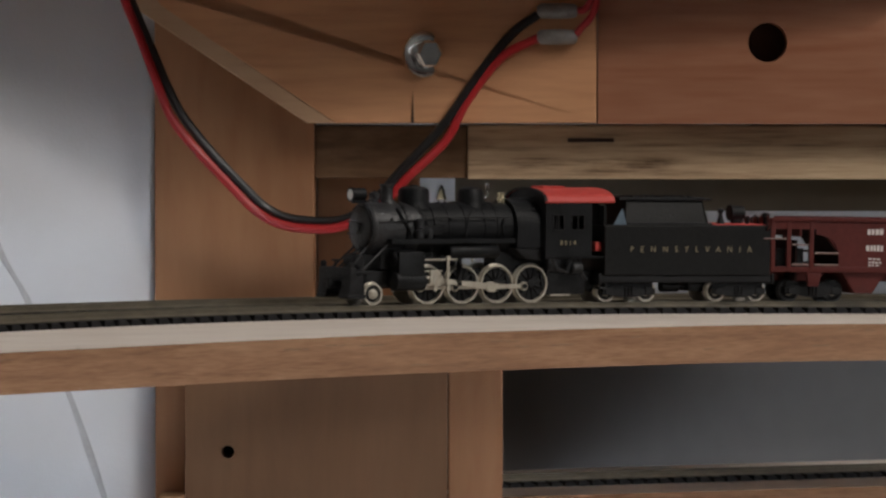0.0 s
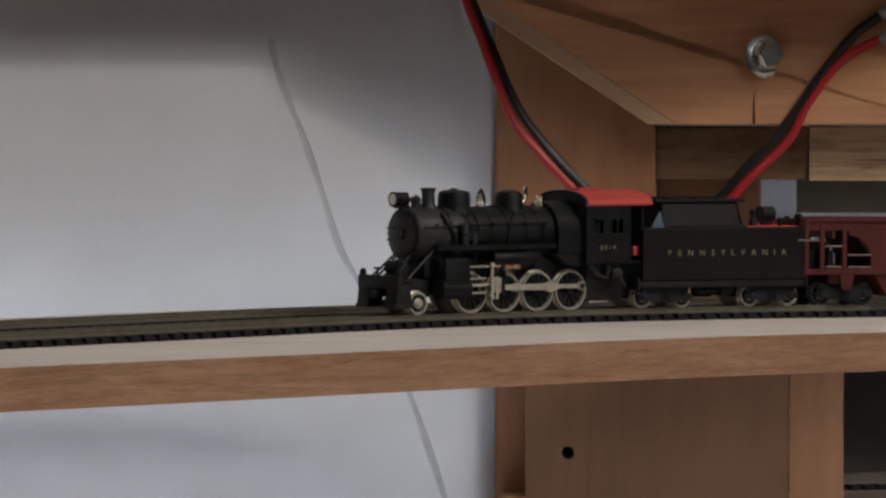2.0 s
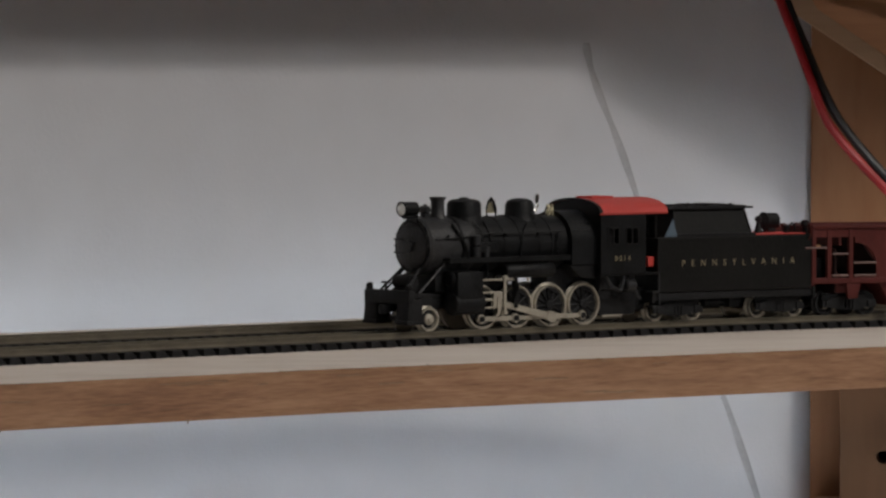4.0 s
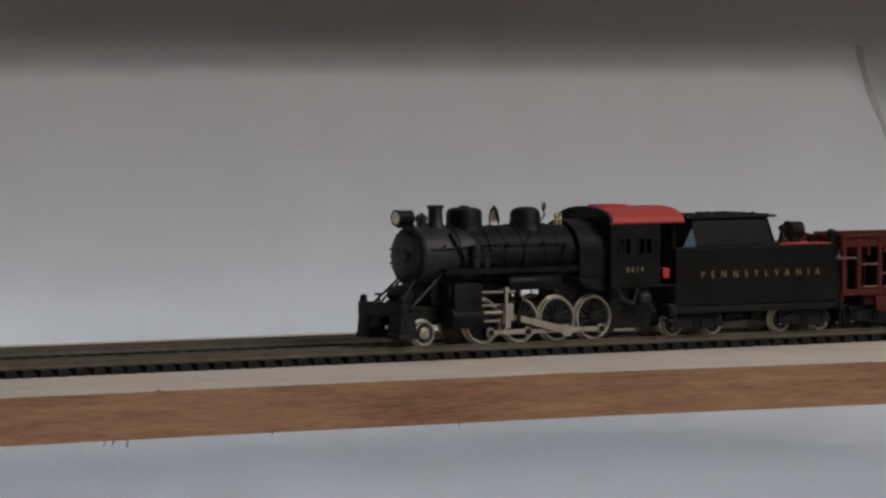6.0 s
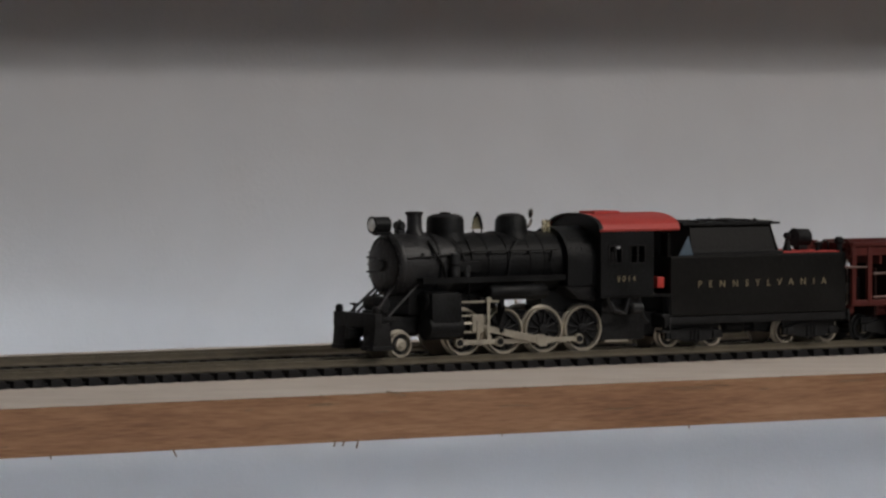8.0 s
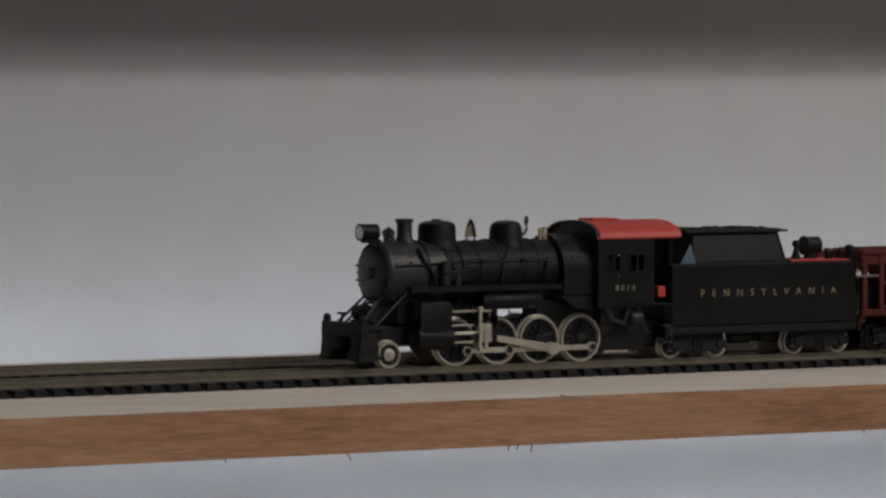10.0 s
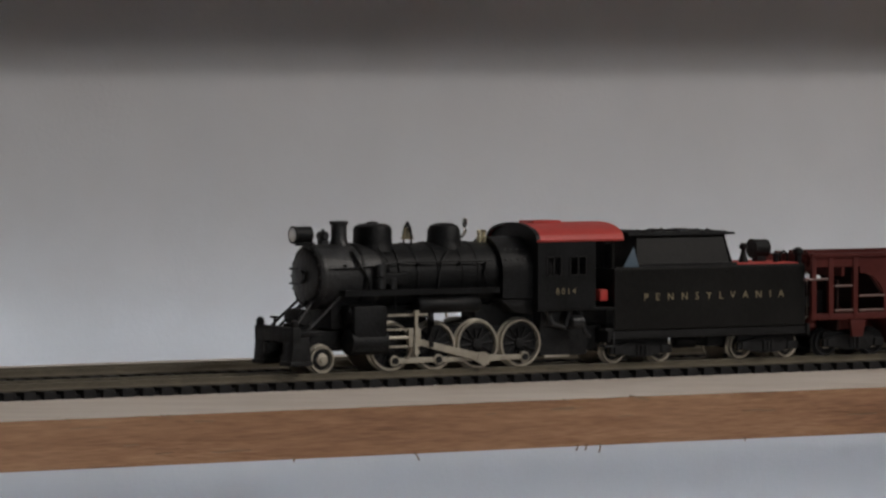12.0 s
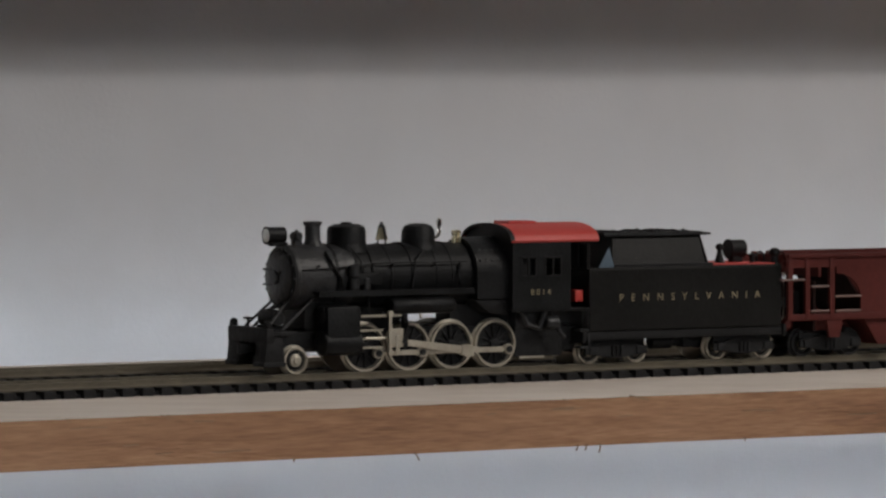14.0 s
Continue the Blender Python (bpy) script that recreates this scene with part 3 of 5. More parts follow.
RED_RUN = ((202, -60, 0.022), (221, 0, 0.022), (246, 62, 0.023), (276, 141, 0.026), (304, 209, 0.027), (352, 270, 0.027), (406, 327, 0.024), (446, 368, 0.022), (487, 394, 0.022), (541, 405, 0.022), (609, 400, 0.022), (680, 358, 0.022), (722, 314, 0.022), (790, 248, 0.0165), (826, 180, 0.0155), (885, 104, 0.0155), (938, 74, 0.0155), (955, 68, 0.016))
wire(BLACK_RUN, 0.0022, M_WIRE_B, "black wire", wires)
wire(RED_RUN, 0.0022, M_WIRE_R, "red wire", wires)
for dy in (20, 66):
    x0, y0, z0 = at_frame(950, dy, 0.016)
    x1, y1, z1 = at_frame(1022, dy + 1, 0.016)
    bm = bm_new()
    lathe(bm, [(0.0022, 0), (0.0036, 0.002), (0.0038, 0.012), (0.0034, 0.018), (0.0022, 0.0195)], (x0, y0, z0), "x", 14)
    part("crimp_connector", bm, M_CRIMP, wires, "translucent white crimp sleeve")
wire([(1018, 20, 0.016), (1036, 16, 0.018), (1048, -8, 0.018), (1040, -60, 0.016)], 0.0018, M_WIRE_R, "red wire", wires)
wire([(1018, 64, 0.016), (1030, 48, 0.02), (1046, 30, 0.02), (1056, -5, 0.018), (1050, -60, 0.016)], 0.0018, M_WIRE_R, "red wire", wires)

# ---- thin shadow line on the wall, drawn as a flat grey strip ----


def on_wall(x, y, pan, rise, gap=0.0015):
    b = (pan + x - 784) / FOCAL
    way = Vector((math.sin(b), math.cos(b), -(y - 441 + rise) / FOCAL))
    k = (-REACH + WALL_V + gap) / way.dot(NEAR)
    return EYE + way * k


bm = bm_new()
path = spline([on_wall(x, y, 2036, 312, 0.0) for x, y in ((318, 70), (326, 110), (345, 168), (372, 235), (405, 330), (440, 440), (490, 530), (560, 690), (605, 820), (650, 960))], 6)
rings = [[bm.verts.new(p + ALONG * w * (0.0022 + 0.0004 * math.sin(i * 0.7)) + NEAR * h) for w, h in ((-1, 0.0), (-0.6, 0.0005), (0.6, 0.0005), (1, 0.0))] for i, p in enumerate(path)]
for a, b in zip(rings, rings[1:]):
    for i in range(4):
        j = (i + 1) % 4
        bm.faces.new((a[i], a[j], b[j], b[i]))
tagged(part("wall_shadow_line", bm, M_LINE_SHADOW), "flat grey strip for a thin shadow running down the painted wall", "cord")
# ---- the train; X ahead, Y to the left side (towards the eye), Z up from the rail heads, millimetres times MM ----
MM = 0.001
LONG = 1.057        # all lengths along the train


def mm(*v):
    return [c * MM for c in v]


def bx(bm, x0, x1, y0, y1, z0, z1, bevel=0.0):
    return box(bm, *mm(x0 * LONG, x1 * LONG, y0, y1, z0, z1), bevel * MM)


def lt(bm, profile, at, axis="z", seg=28):
    k = LONG if axis == "x" else 1.0
    return lathe(bm, [(r * MM, h * k * MM) for r, h in profile], mm(at[0] * LONG, at[1], at[2]), axis, seg)


def rd(bm, a, b, r, seg=8):
    return rod(bm, mm(a[0] * LONG, a[1], a[2]), mm(b[0] * LONG, b[1], b[2]), r * MM, seg)


def pr(bm, outline, y0, y1, bevel=0.0):
    return prism(bm, [(x * LONG * MM, z * MM) for x, z in outline], y0 * MM, y1 * MM, bevel * MM)


def tb(bm, pts, r, seg=6):
    return tube(bm, [mm(p[0] * LONG, p[1], p[2]) for p in pts], r * MM, seg)


def lettering(text, size, at, material, parent, label, spacing=1.0):
    """Raised painted letters on a left side; at is the first letter's lower corner."""
    cu = bpy.data.curves.new("lettering", "FONT")
    cu.body, cu.size, cu.extrude, cu.space_character = text, size * MM, 0.04 * MM, spacing
    tmp = new("lettering", cu)
    me = bpy.data.meshes.new_from_object(tmp.evaluated_get(bpy.context.evaluated_depsgraph_get()))
    bpy.data.objects.remove(tmp)
    me.materials.clear()
    me.materials.append(material)
    ob = new("lettering", me)
    ob.parent = parent
    ob.matrix_local = pose(*mm(at[0] * LONG, at[1], at[2]), 90, 0, 180)
    ob["label"] = label
    return ob


def wheel(bm, r, y, flange=0.7, width=2.6, side=1, hub=None):
    """One flanged wheel whose outer face looks along side."""
    s = side
    lt(bm, [(r + flange, -0.9 * s), (r + flange, -0.2 * s), (r, 0.3 * s), (r, (width - 0.9) * s), (r - 0.75, (width - 0.9) * s), (r - 1.1, (width - 1.7) * s), (r - 1.1, -0.6 * s), (r - 0.4, -0.9 * s)], (0, y, 0), "y", 36)


SPOKE = finish("spoke", rod(bm_new(), mm(1.5, 0, 0), mm(7.4, 0, 0), 0.42 * MM, 6), M_DULL, True)


def axle_set(parent, x, r, name, spoked, tyre=None, inner=None):
    """A wheelset that turns about its axle."""
    root = new(name)
    root.empty_display_size = 0.005
    root.parent = parent
    root.location = mm(x * LONG, 0, r)
    for side in (1, -1):
        bm = bm_new()
        wheel(bm, r, side * 7.4, side=side)
        part("tyre", bm, tyre or M_NICKEL, root, "worn nickel tyre")
    bm = bm_new()
    lt(bm, [(1.0, -9.0), (1.0, 9.0)], (0, 0, 0), "y", 10)
    for side in (1, -1):
        y0 = side * 8.0
        lt(bm, [(1.9, -0.9), (1.9, 1.0), (1.2, 1.25)] if side > 0 else [(1.2, -1.25), (1.9, -1.0), (1.9, 0.9)], (0, y0, 0), "y", 14)
        if spoked:
            lt(bm, [(r - 1.0, -0.25), (r - 1.0, 0.15)], (0, side * 7.3, 0), "y", 28)
            for i in range(12):
                spoke = new("spoke", SPOKE)
                spoke.parent = root
                spoke.matrix_local = pose(0, y0 * MM, 0, 0, 30 * i, 0)
        else:
            lt(bm, [(r - 1.05, -0.35), (r - 1.4, 0.35), (1.8, 0.55)] if side > 0 else [(1.8, -0.55), (r - 1.4, -0.35), (r - 1.05, 0.35)], (0, y0, 0), "y", 24)
    if not spoked:
        hub = bm_new()
        for side in (1, -1):
            lt(hub, [(2.3, 0.3), (2.2, 1.2), (1.3, 1.5), (1.1, 1.9)] if side > 0 else [(1.1, -1.9), (1.3, -1.5), (2.2, -1.2), (2.3, -0.3)], (0, side * 8.0, 0), "y", 16)
        part("hub", hub, M_ROD, root, "dull nickel hub")
    part("wheel_centre", bm, inner or M_DULL, root, "black wheel centre" if inner is None else "")
    return root


R_DRIVE, R_PILOT, R_TENDER, R_CRANK = 8.4, 4.7, 4.7, 4.9
R_ROLL = 9.97            # effective rolling radius of the flanged drivers
DRIVE_X = [-26.0, -42.8, -59.6, -76.5]


def build_locomotive():
    loco = thing("steam_locomotive", "black model steam locomotive with a red cab roof", "locomotive", "train")
    # boiler barrel and smokebox
    zc = 33.2
    bm = bm_new()
    lt(bm, [(11.0, -70), (11.4, -52), (11.4, -51.6), (11.2, -51.4), (11.0, -35), (11.25, -34.8), (11.25, -34.2), (11.0, -34), (10.9, -21)], (0, 0, zc), "x", 44)
    part("boiler", bm, M_BLACK, loco)
    bm = bm_new()
    lt(bm, [(10.8, -21), (11.3, -20.8), (11.3, -0.1), (11.5, 0.1), (11.5, 1.1), (11.0, 1.6)], (0, 0, zc), "x", 44)
    sb = part("smokebox", bm, M_GRAPH, loco, "dull graphite-grey smokebox")
    bm = bm_new()
    lt(bm, [(11.2, 0.0), (11.0, 0.5), (9.6, 0.6), (9.3, 1.2), (8.6, 1.7), (5.0, 2.2), (2.2, 2.4), (2.0, 2.9), (0.9, 3.1)], (1.3, 0, zc), "x", 40)
    for i in range(14):
        a = 2 * math.pi * i / 14
        lt(bm, [(0.45, 0), (0.4, 0.7)], (1.8, 10.3 * math.cos(a), zc + 10.1 * math.sin(a)), "x", 6)
    for a in (0.5, 2.7):
        rd(bm, (4.0, 0, zc), (4.0, 4.2 * math.cos(a), zc + 4.2 * math.sin(a)), 0.3)
    bx(bm, 2.4, 3.6, -9.6, -3, zc + 2.2, zc + 3.0, 0.2)
    bx(bm, 2.4, 3.6, -9.6, -3, zc - 3.0, zc - 2.2, 0.2)
    part("smokebox_door", bm, M_GRAPH, sb, "round smokebox door with dogs")
    # dark ring added for the shading contrast at the door's rim
    bm = bm_new()
    lt(bm, [(9.75, 0.0), (9.75, 0.9), (9.45, 1.1), (9.15, 0.9), (9.15, 0.0)], (1.6, 0, zc), "x", 40)
    part("door_ring", bm, M_DULL, sb, "dark ring for the shaded gap round the door")
    bm = bm_new()
    lt(bm, [(2.6, 0.0), (2.5, 0.7), (0.3, 0.8)], (4.2, 0, zc), "x", 24)
    part("number_plate", bm, M_PIPE, sb, "small round plate on the door")
    # headlight on its bracket
    bm = bm_new()
    lt(bm, [(2.2, -3.6), (2.9, -3.2), (2.9, 2.6), (3.1, 2.8), (3.1, 3.3), (2.5, 3.3)], (4.0, 0, 47.8), "x", 22)
    bx(bm, 0, 6.0, -1.5, 1.5, 44.0, 45.3, 0.3)
    bx(bm, 0, 1.2, -2.0, 2.0, 41.5, 45.3, 0.3)
    hl = part("headlight", bm, M_BLACK, loco)
    part("lens", lt(bm_new(), [(2.6, 3.0), (2.3, 3.5), (1.2, 4.0), (0.3, 4.1)], (4.0, 0, 47.8), "x", 20), M_LENS, hl, "silvery headlight lens")
    # generator behind the headlight
    bm = bm_new()
    lt(bm, [(1.2, -2.4), (1.7, -2.0), (1.7, 1.4), (1.1, 2.2)], (-4.2, 0, 47.3), "y", 14)
    bx(bm, -5.6, -2.8, -1.6, 1.6, 43.8, 46.0, 0.3)
    rd(bm, (-4.2, 0, 48), (-4.2, 0, 49.6), 0.6)
    part("generator", bm, M_PIPE, loco)
    # stack
    bm = bm_new()
    lt(bm, [(4.2, 43.3), (3.4, 44.6), (2.75, 46.0), (2.7, 50.8), (3.3, 51.6), (3.35, 52.3), (2.6, 52.4), (2.3, 51.5), (2.1, 47)], (-10.2, 0, 0), "z", 26)
    part("smokestack", bm, M_GRAPH, loco, "dull grey smokestack")
    # domes
    bm = bm_new()
    lt(bm, [(8.0, 41.5), (7.2, 43.6), (6.9, 45.0), (6.8, 49.2), (6.3, 50.4), (4.6, 51.2), (2.0, 51.4), (1.9, 51.9), (0.5, 52.1)], (-23.0, 0, 0), "z", 30)
    part("sand_dome", bm, M_BLACK, loco)
    bm = bm_new()
    lt(bm, [(7.4, 41.0), (6.5, 43.4), (6.0, 45.2), (5.8, 48.6), (4.9, 50.2), (3.0, 51.0), (0.5, 51.2)], (-50.6, 0, 0), "z", 30)
    part("steam_dome", bm, M_BLACK, loco)
    # bell in its yoke
    bell = part("bell", lt(bm_new(), [(2.5, 45.6), (2.1, 46.3), (1.5, 47.6), (1.2, 49.3), (0.4, 49.9)], (-36.5, 0, 0), "z", 18), M_BRASS, loco, "small polished brass bell")
    bm = bm_new()
    for y in (-2.6, 2.6):
        tb(bm, [(-36.5, y, 43.5), (-36.5, y * 1.05, 47), (-36.5, y * 0.6, 50), (-36.5, 0, 51)], 0.55)
    rd(bm, (-36.5, 0, 50), (-36.5, 0, 51.8), 0.6)
    part("yoke", bm, M_BLACK, bell, "black bell yoke")
    # whistle and safety valves
    bm = bm_new()
    tb(bm, [(-56.3, 2, 46), (-57.4, 2, 47.2), (-58, 2, 48.5), (-57.6, 2, 49.5), (-57.6, 2, 52.6)], 0.55)
    lt(bm, [(0.9, 50.2), (0.9, 52.3), (0.5, 52.8)], (-57.6, 2, 0), "z", 10)
    part("whistle", bm, M_CHROME, loco, "bright metal whistle")
    for x, y in ((-63.5, 1.6), (-65.6, 1.6), (-66.6, -1.5)):
        bm = bm_new()
        lt(bm, [(0.8, 44), (0.8, 46.2), (0.55, 46.5), (0.55, 46.9), (0.75, 47.1), (0.75, 48.2), (0.4, 48.5)], (x, y, 0), "z", 12)
        part("safety_valve", bm, M_BRASS, loco, "brass safety valve")
    # firebox
    bm = bm_new()
    prof = []
    for i in range(21):
        a = math.pi * i / 20
        prof.append((13.4 * math.cos(a), 33.5 + 12.6 * math.sin(a) if i not in (0, 20) else 33.5))
    prof = prof + [(-13.2, 24.5), (13.2, 24.5)]
    a = [bm.verts.new(mm(-67 * LONG, y, z)) for y, z in prof]
    b = [bm.verts.new(mm(-80 * LONG, y, z)) for y, z in prof]
    bm.faces.new(a)
    bm.faces.new(b[::-1])
    for i in range(len(a)):
        j = (i + 1) % len(a)
        bm.faces.new((a[i], b[i], b[j], a[j]))
    part("firebox", bm, M_BLACK, loco)
    bm = bm_new()
    pr(bm, [(-66, 24.4), (-79.5, 24.4), (-79.5, 18.5), (-72, 19.5)], -12.4, 12.4, 0.3)
    part("ashpan", bm, M_DULL, loco)
    # boiler bands, pipes, running boards
    for x in (-14, -27.5, -42.5, -58, -66.5):
        bm = bm_new()
        lt(bm, [(11.2, -0.5), (11.55, -0.45), (11.55, 0.45), (11.2, 0.5)], (x, 0, zc), "x", 40)
        part("boiler_band", bm, M_BLACK, loco)
    for side in (1, -1):
        bm = bm_new()
        bx(bm, -66, -6.5, min(side * 9.5, side * 14.2), max(side * 9.5, side * 14.2), 27.6, 28.6, 0.2)
        bx(bm, -66, -6.5, side * 14.0 - 0.25, side * 14.0 + 0.25, 26.6, 28.7)
        part("running_board", bm, M_BLACK, loco)
        bm = bm_new()
        tb(bm, [(-2, side * 11.2, 36), (-14, side * 11.7, 36.5), (-30, side * 11.6, 38), (-64, side * 12.4, 38)], 0.35)
        for x in (-8, -22, -36, -52):
            rd(bm, (x, side * 10.8, 37.2), (x, side * 12.2, 37.2), 0.4)
        part("handrail", bm, M_BLACK, loco)
        bm = bm_new()
        tb(bm, [(-62, side * 11.4, 37.5), (-61, side * 12.0, 34), (-61.5, side * 12.1, 29)], 0.45)
        bx(bm, -31.0, -21.0, min(side * 10.5, side * 13.6), max(side * 10.5, side * 13.6), 30.4, 34.4, 0.5)
        tb(bm, [(-12, side * 8.6, 42), (-13, side * 11.4, 38), (-16, side * 12.2, 33), (-17, side * 12.2, 28.5)], 0.6)
        tb(bm, [(-22, side * 8.5, 43), (-24, side * 11.2, 39), (-26, side * 12, 30), (-27, side * 12, 20)], 0.35)
        tb(bm, [(-49, side * 9, 42), (-45, side * 11.3, 38.5), (-43, side * 12, 29)], 0.35)
        part("piping", bm, M_BLACK, loco)
        bm = bm_new()
        lt(bm, [(2.2, -12), (2.9, -11), (2.9, 11), (2.2, 12)], (-46, side * 12.2, 22.9), "x", 18)
        part("air_tank", bm, M_BLACK, loco)
    bm = bm_new()
    lt(bm, [(1.9, 0), (1.9, 3.6), (1.2, 4.0), (1.9, 4.4), (1.9, 8.0), (0.8, 8.6)], (-20.0, 12.6, 29.0), "z", 16)
    lt(bm, [(1.5, 0), (1.5, 3.4), (0.8, 4.0)], (-24.5, 12.8, 29.0), "z", 16)
    part("air_pump", bm, M_PIPE, loco)
    for i in range(9):
        bm = bm_new()
        x = -68.5 - (i % 5) * 2.4
        z = 41.5 if i < 5 else 38.0
        lt(bm, [(0.45, 0), (0.3, 0.5)], (x, 11.9 if i < 5 else 12.9, z), "z", 6)
        part("washout_plug", bm, M_PIPE, loco)
    # saddle, frame, cylinders
    bm = bm_new()
    bx(bm, -20, -4, -7.5, 7.5, 15, 25, 1.0)
    pr(bm, [(-4, 25), (-20, 25), (-19, 30), (-5, 30)], -6, 6)
    part("saddle", bm, M_DULL, loco)
    bm = bm_new()
    for y in (-5.6, 5.6):
        bx(bm, -98, 12, y - 0.8, y + 0.8, 8.5, 14.5, 0.3)
    bx(bm, -92, -61, -5, 5, 9, 22.5, 0.4)
    bx(bm, -61, -42, -5, 5, 9, 15.4, 0.4)
    bx(bm, -42, -22, -5, 5, 9, 22.5, 0.4)
    part("frame", bm, M_DULL, loco)
    for side in (1, -1):
        bm = bm_new()
        y0, y1 = sorted((side * 8.0, side * 16.6))
        bx(bm, -21.4, -8.6, y0, y1, 7.0, 23.5, 1.6)
        lt(bm, [(3.6, -22.2), (4.4, -21.8), (4.4, -8.2), (3.6, -7.6), (1.0, -7.2)], (0, side * 12.6, 10.6), "x", 22)
        lt(bm, [(2.4, -22.4), (3.2, -21.8), (3.2, -8.2), (2.4, -7.6)], (0, side * 12.0, 20.2), "x", 18)
        part("cylinder", bm, M_BLACK, loco)
        # guides, crosshead hanger, motion bracket, links
        bm = bm_new()
        for z in (14.6, 11.6, 8.6):
            bx(bm, -31.5, -21.2, side * 12.4 - 0.5, side * 12.4 + 0.5, z - 0.35, z + 0.35)
        part("guide_bar", bm, M_ROD, loco, "dull nickel slide bars")
        bm = bm_new()
        bx(bm, -40.5, -38.9, side * 11.6 - 1.2, side * 11.6 + 1.2, 8.0, 22.0, 0.4)
        bx(bm, -41, -31, side * 11.0 - 0.8, side * 11.0 + 0.8, 18.6, 21.0, 0.3)
        tb(bm, [(-37.5, side * 13.3, 22), (-39.6, side * 13.4, 17), (-38.4, side * 13.4, 10)], 0.7)
        part("valve_hanger", bm, M_DULL, loco)
        bm = bm_new()
        bx(bm, -38.8, -22, side * 12.9 - 0.35, side * 12.9 + 0.35, 19.2, 20.0)
        rd(bm, (-44.5, side * 12.5, 21.8), (-38.5, side * 12.5, 21.0), 0.5)
        lt(bm, [(1.0, -0.8), (1.0, 0.8)], (-44.5, side * 12.6, 21.8), "y", 10)
        rd(bm, (-44.8, side * 12.6, 21.8), (-45.5, side * 12.6, 18.4), 0.45)
        part("valve_rod", bm, M_ROD, loco)
    # pilot deck, beam, footboards, coupler, steps
    bm = bm_new()
    bx(bm, 1.0, 12.5, -11.5, 11.5, 13.4, 15.0, 0.3)
    bx(bm, 10.6, 13.6, -14.0, 14.0, 11.0, 16.4, 0.6)
    part("pilot_beam", bm, M_DULL, loco)
    for side in (1, -1):
        bm = bm_new()
        y0, y1 = sorted((side * 5.8, side * 14.0))
        bx(bm, 6.2, 14.6, y0, y1, 3.0, 4.6, 0.3)
        pr(bm, [(6.4, 4.4), (14.2, 4.4), (13.4, 12.5), (7.4, 13.2)], y0 + 0.2, y1 - 0.2, 0.5)
        part("footboard", bm, M_DULL, loco)
        bm = bm_new()
        rd(bm, (1.0, side * 5.0, 25.5), (10.8, side * 8.5, 15.4), 0.5)
        rd(bm, (-6.0, side * 10.8, 26.5), (6.5, side * 10.8, 15.0), 0.5)
        part("brace_rod", bm, M_GRAPH, loco)
        bm = bm_new()
        lt(bm, [(1.2, 0), (1.5, 0.6), (1.3, 2.2), (0.6, 2.8)], (12.2, side * 12.2, 16.2), "z", 12)
        part("marker_lamp", bm, M_DULL, loco)
    bm = bm_new()
    lt(bm, [(2.6, -5), (3.0, -4), (3.0, 4), (2.6, 5)], (4.6, 0, 19.2), "y", 18)
    bx(bm, 2, 8, -4, 4, 14.5, 17.0, 0.4)
    part("front_air_tank", bm, M_DULL, loco)
    bm = bm_new()
    bx(bm, 10, 15.5, -1.4, 1.4, 7.6, 10.6, 0.5)
    pr(bm, [(15, 7.2), (17.4, 7.2), (17.4, 10.8), (15, 10.8)], -0.4, 2.4, 0.5)
    part("coupler", bm, M_DULL, loco)
    bm = bm_new()
    tb(bm, [(2.2, 2.5, 24.6), (4.5, 2.8, 22.8), (7.5, 3.2, 22.4)], 0.45)
    rd(bm, (11.6, -3, 16), (11.6, -3, 19.4), 0.45)
    bx(bm, 10.6, 12.6, -4.6, -1.4, 19.0, 19.7, 0.2)
    part("uncoupling_lever", bm, M_DULL, loco)
    # pilot truck frame
    bm = bm_new()
    bx(bm, -3, 10, -3, 3, 4.2, 6.2, 0.4)
    bx(bm, -3.2, 3.2, -5.6, 5.6, 3.8, 5.6, 0.4)
    part("pilot_truck", bm, M_DULL, loco)
    # cab
    cab = bm_new()
    for side in (1, -1):
        y0, y1 = sorted((side * 15.6, side * 16.4))
        for x0, x1, z0, z1 in ((-102, -79, 20.5, 32.2), (-102, -79, 39.0, 44.6), (-82.2, -79, 32.2, 39.0), (-91.4, -88.4, 32.2, 39.0), (-102, -98.4, 32.2, 39.0)):
            bx(cab, x0, x1, y0, y1, z0, z1)
    roof_pts = []
    for i in range(17):
        a = math.pi * (0.02 + 0.96 * i / 16)
        roof_pts.append((17.0 * math.cos(a), 44.2 + 6.6 * math.sin(a) ** 0.8))
    # front wall with arch
    pts = [(16.2, 20.5)] + [(y * 0.955, z - 0.3) for y, z in roof_pts] + [(-16.2, 20.5)]
    a = [cab.verts.new(mm(-79.2 * LONG, y, z)) for y, z in pts]
    b = [cab.verts.new(mm(-80.0 * LONG, y, z)) for y, z in pts]
    cab.faces.new(a)
    cab.faces.new(b[::-1])
    for i in range(len(a)):
        j = (i + 1) % len(a)
        cab.faces.new((a[i], b[i], b[j], a[j]))
    bx(cab, -110, -79, -16, 16, 19.6, 20.6, 0.2)
    bx(cab, -116, -102, -16.4, -15.6, 20.5, 31.5)
    bx(cab, -107.5, -102, -16.4, -15.6, 31.5, 44.6)
    bx(cab, -116, -112.4, -16.4, -15.6, 31.5, 44.4)
    bx(cab, -112.4, -107.5, -16.4, -15.6, 31.5, 36.6)
    bx(cab, -110.0, -109.4, -15.6, 9.0, 35.0, 45.0)
    cab_ob = part("cab", cab, M_BLACK, loco, smooth=False)
    for x0, x1 in ((-88.4, -82.2), (-98.4, -91.4)):
        bm = bm_new()
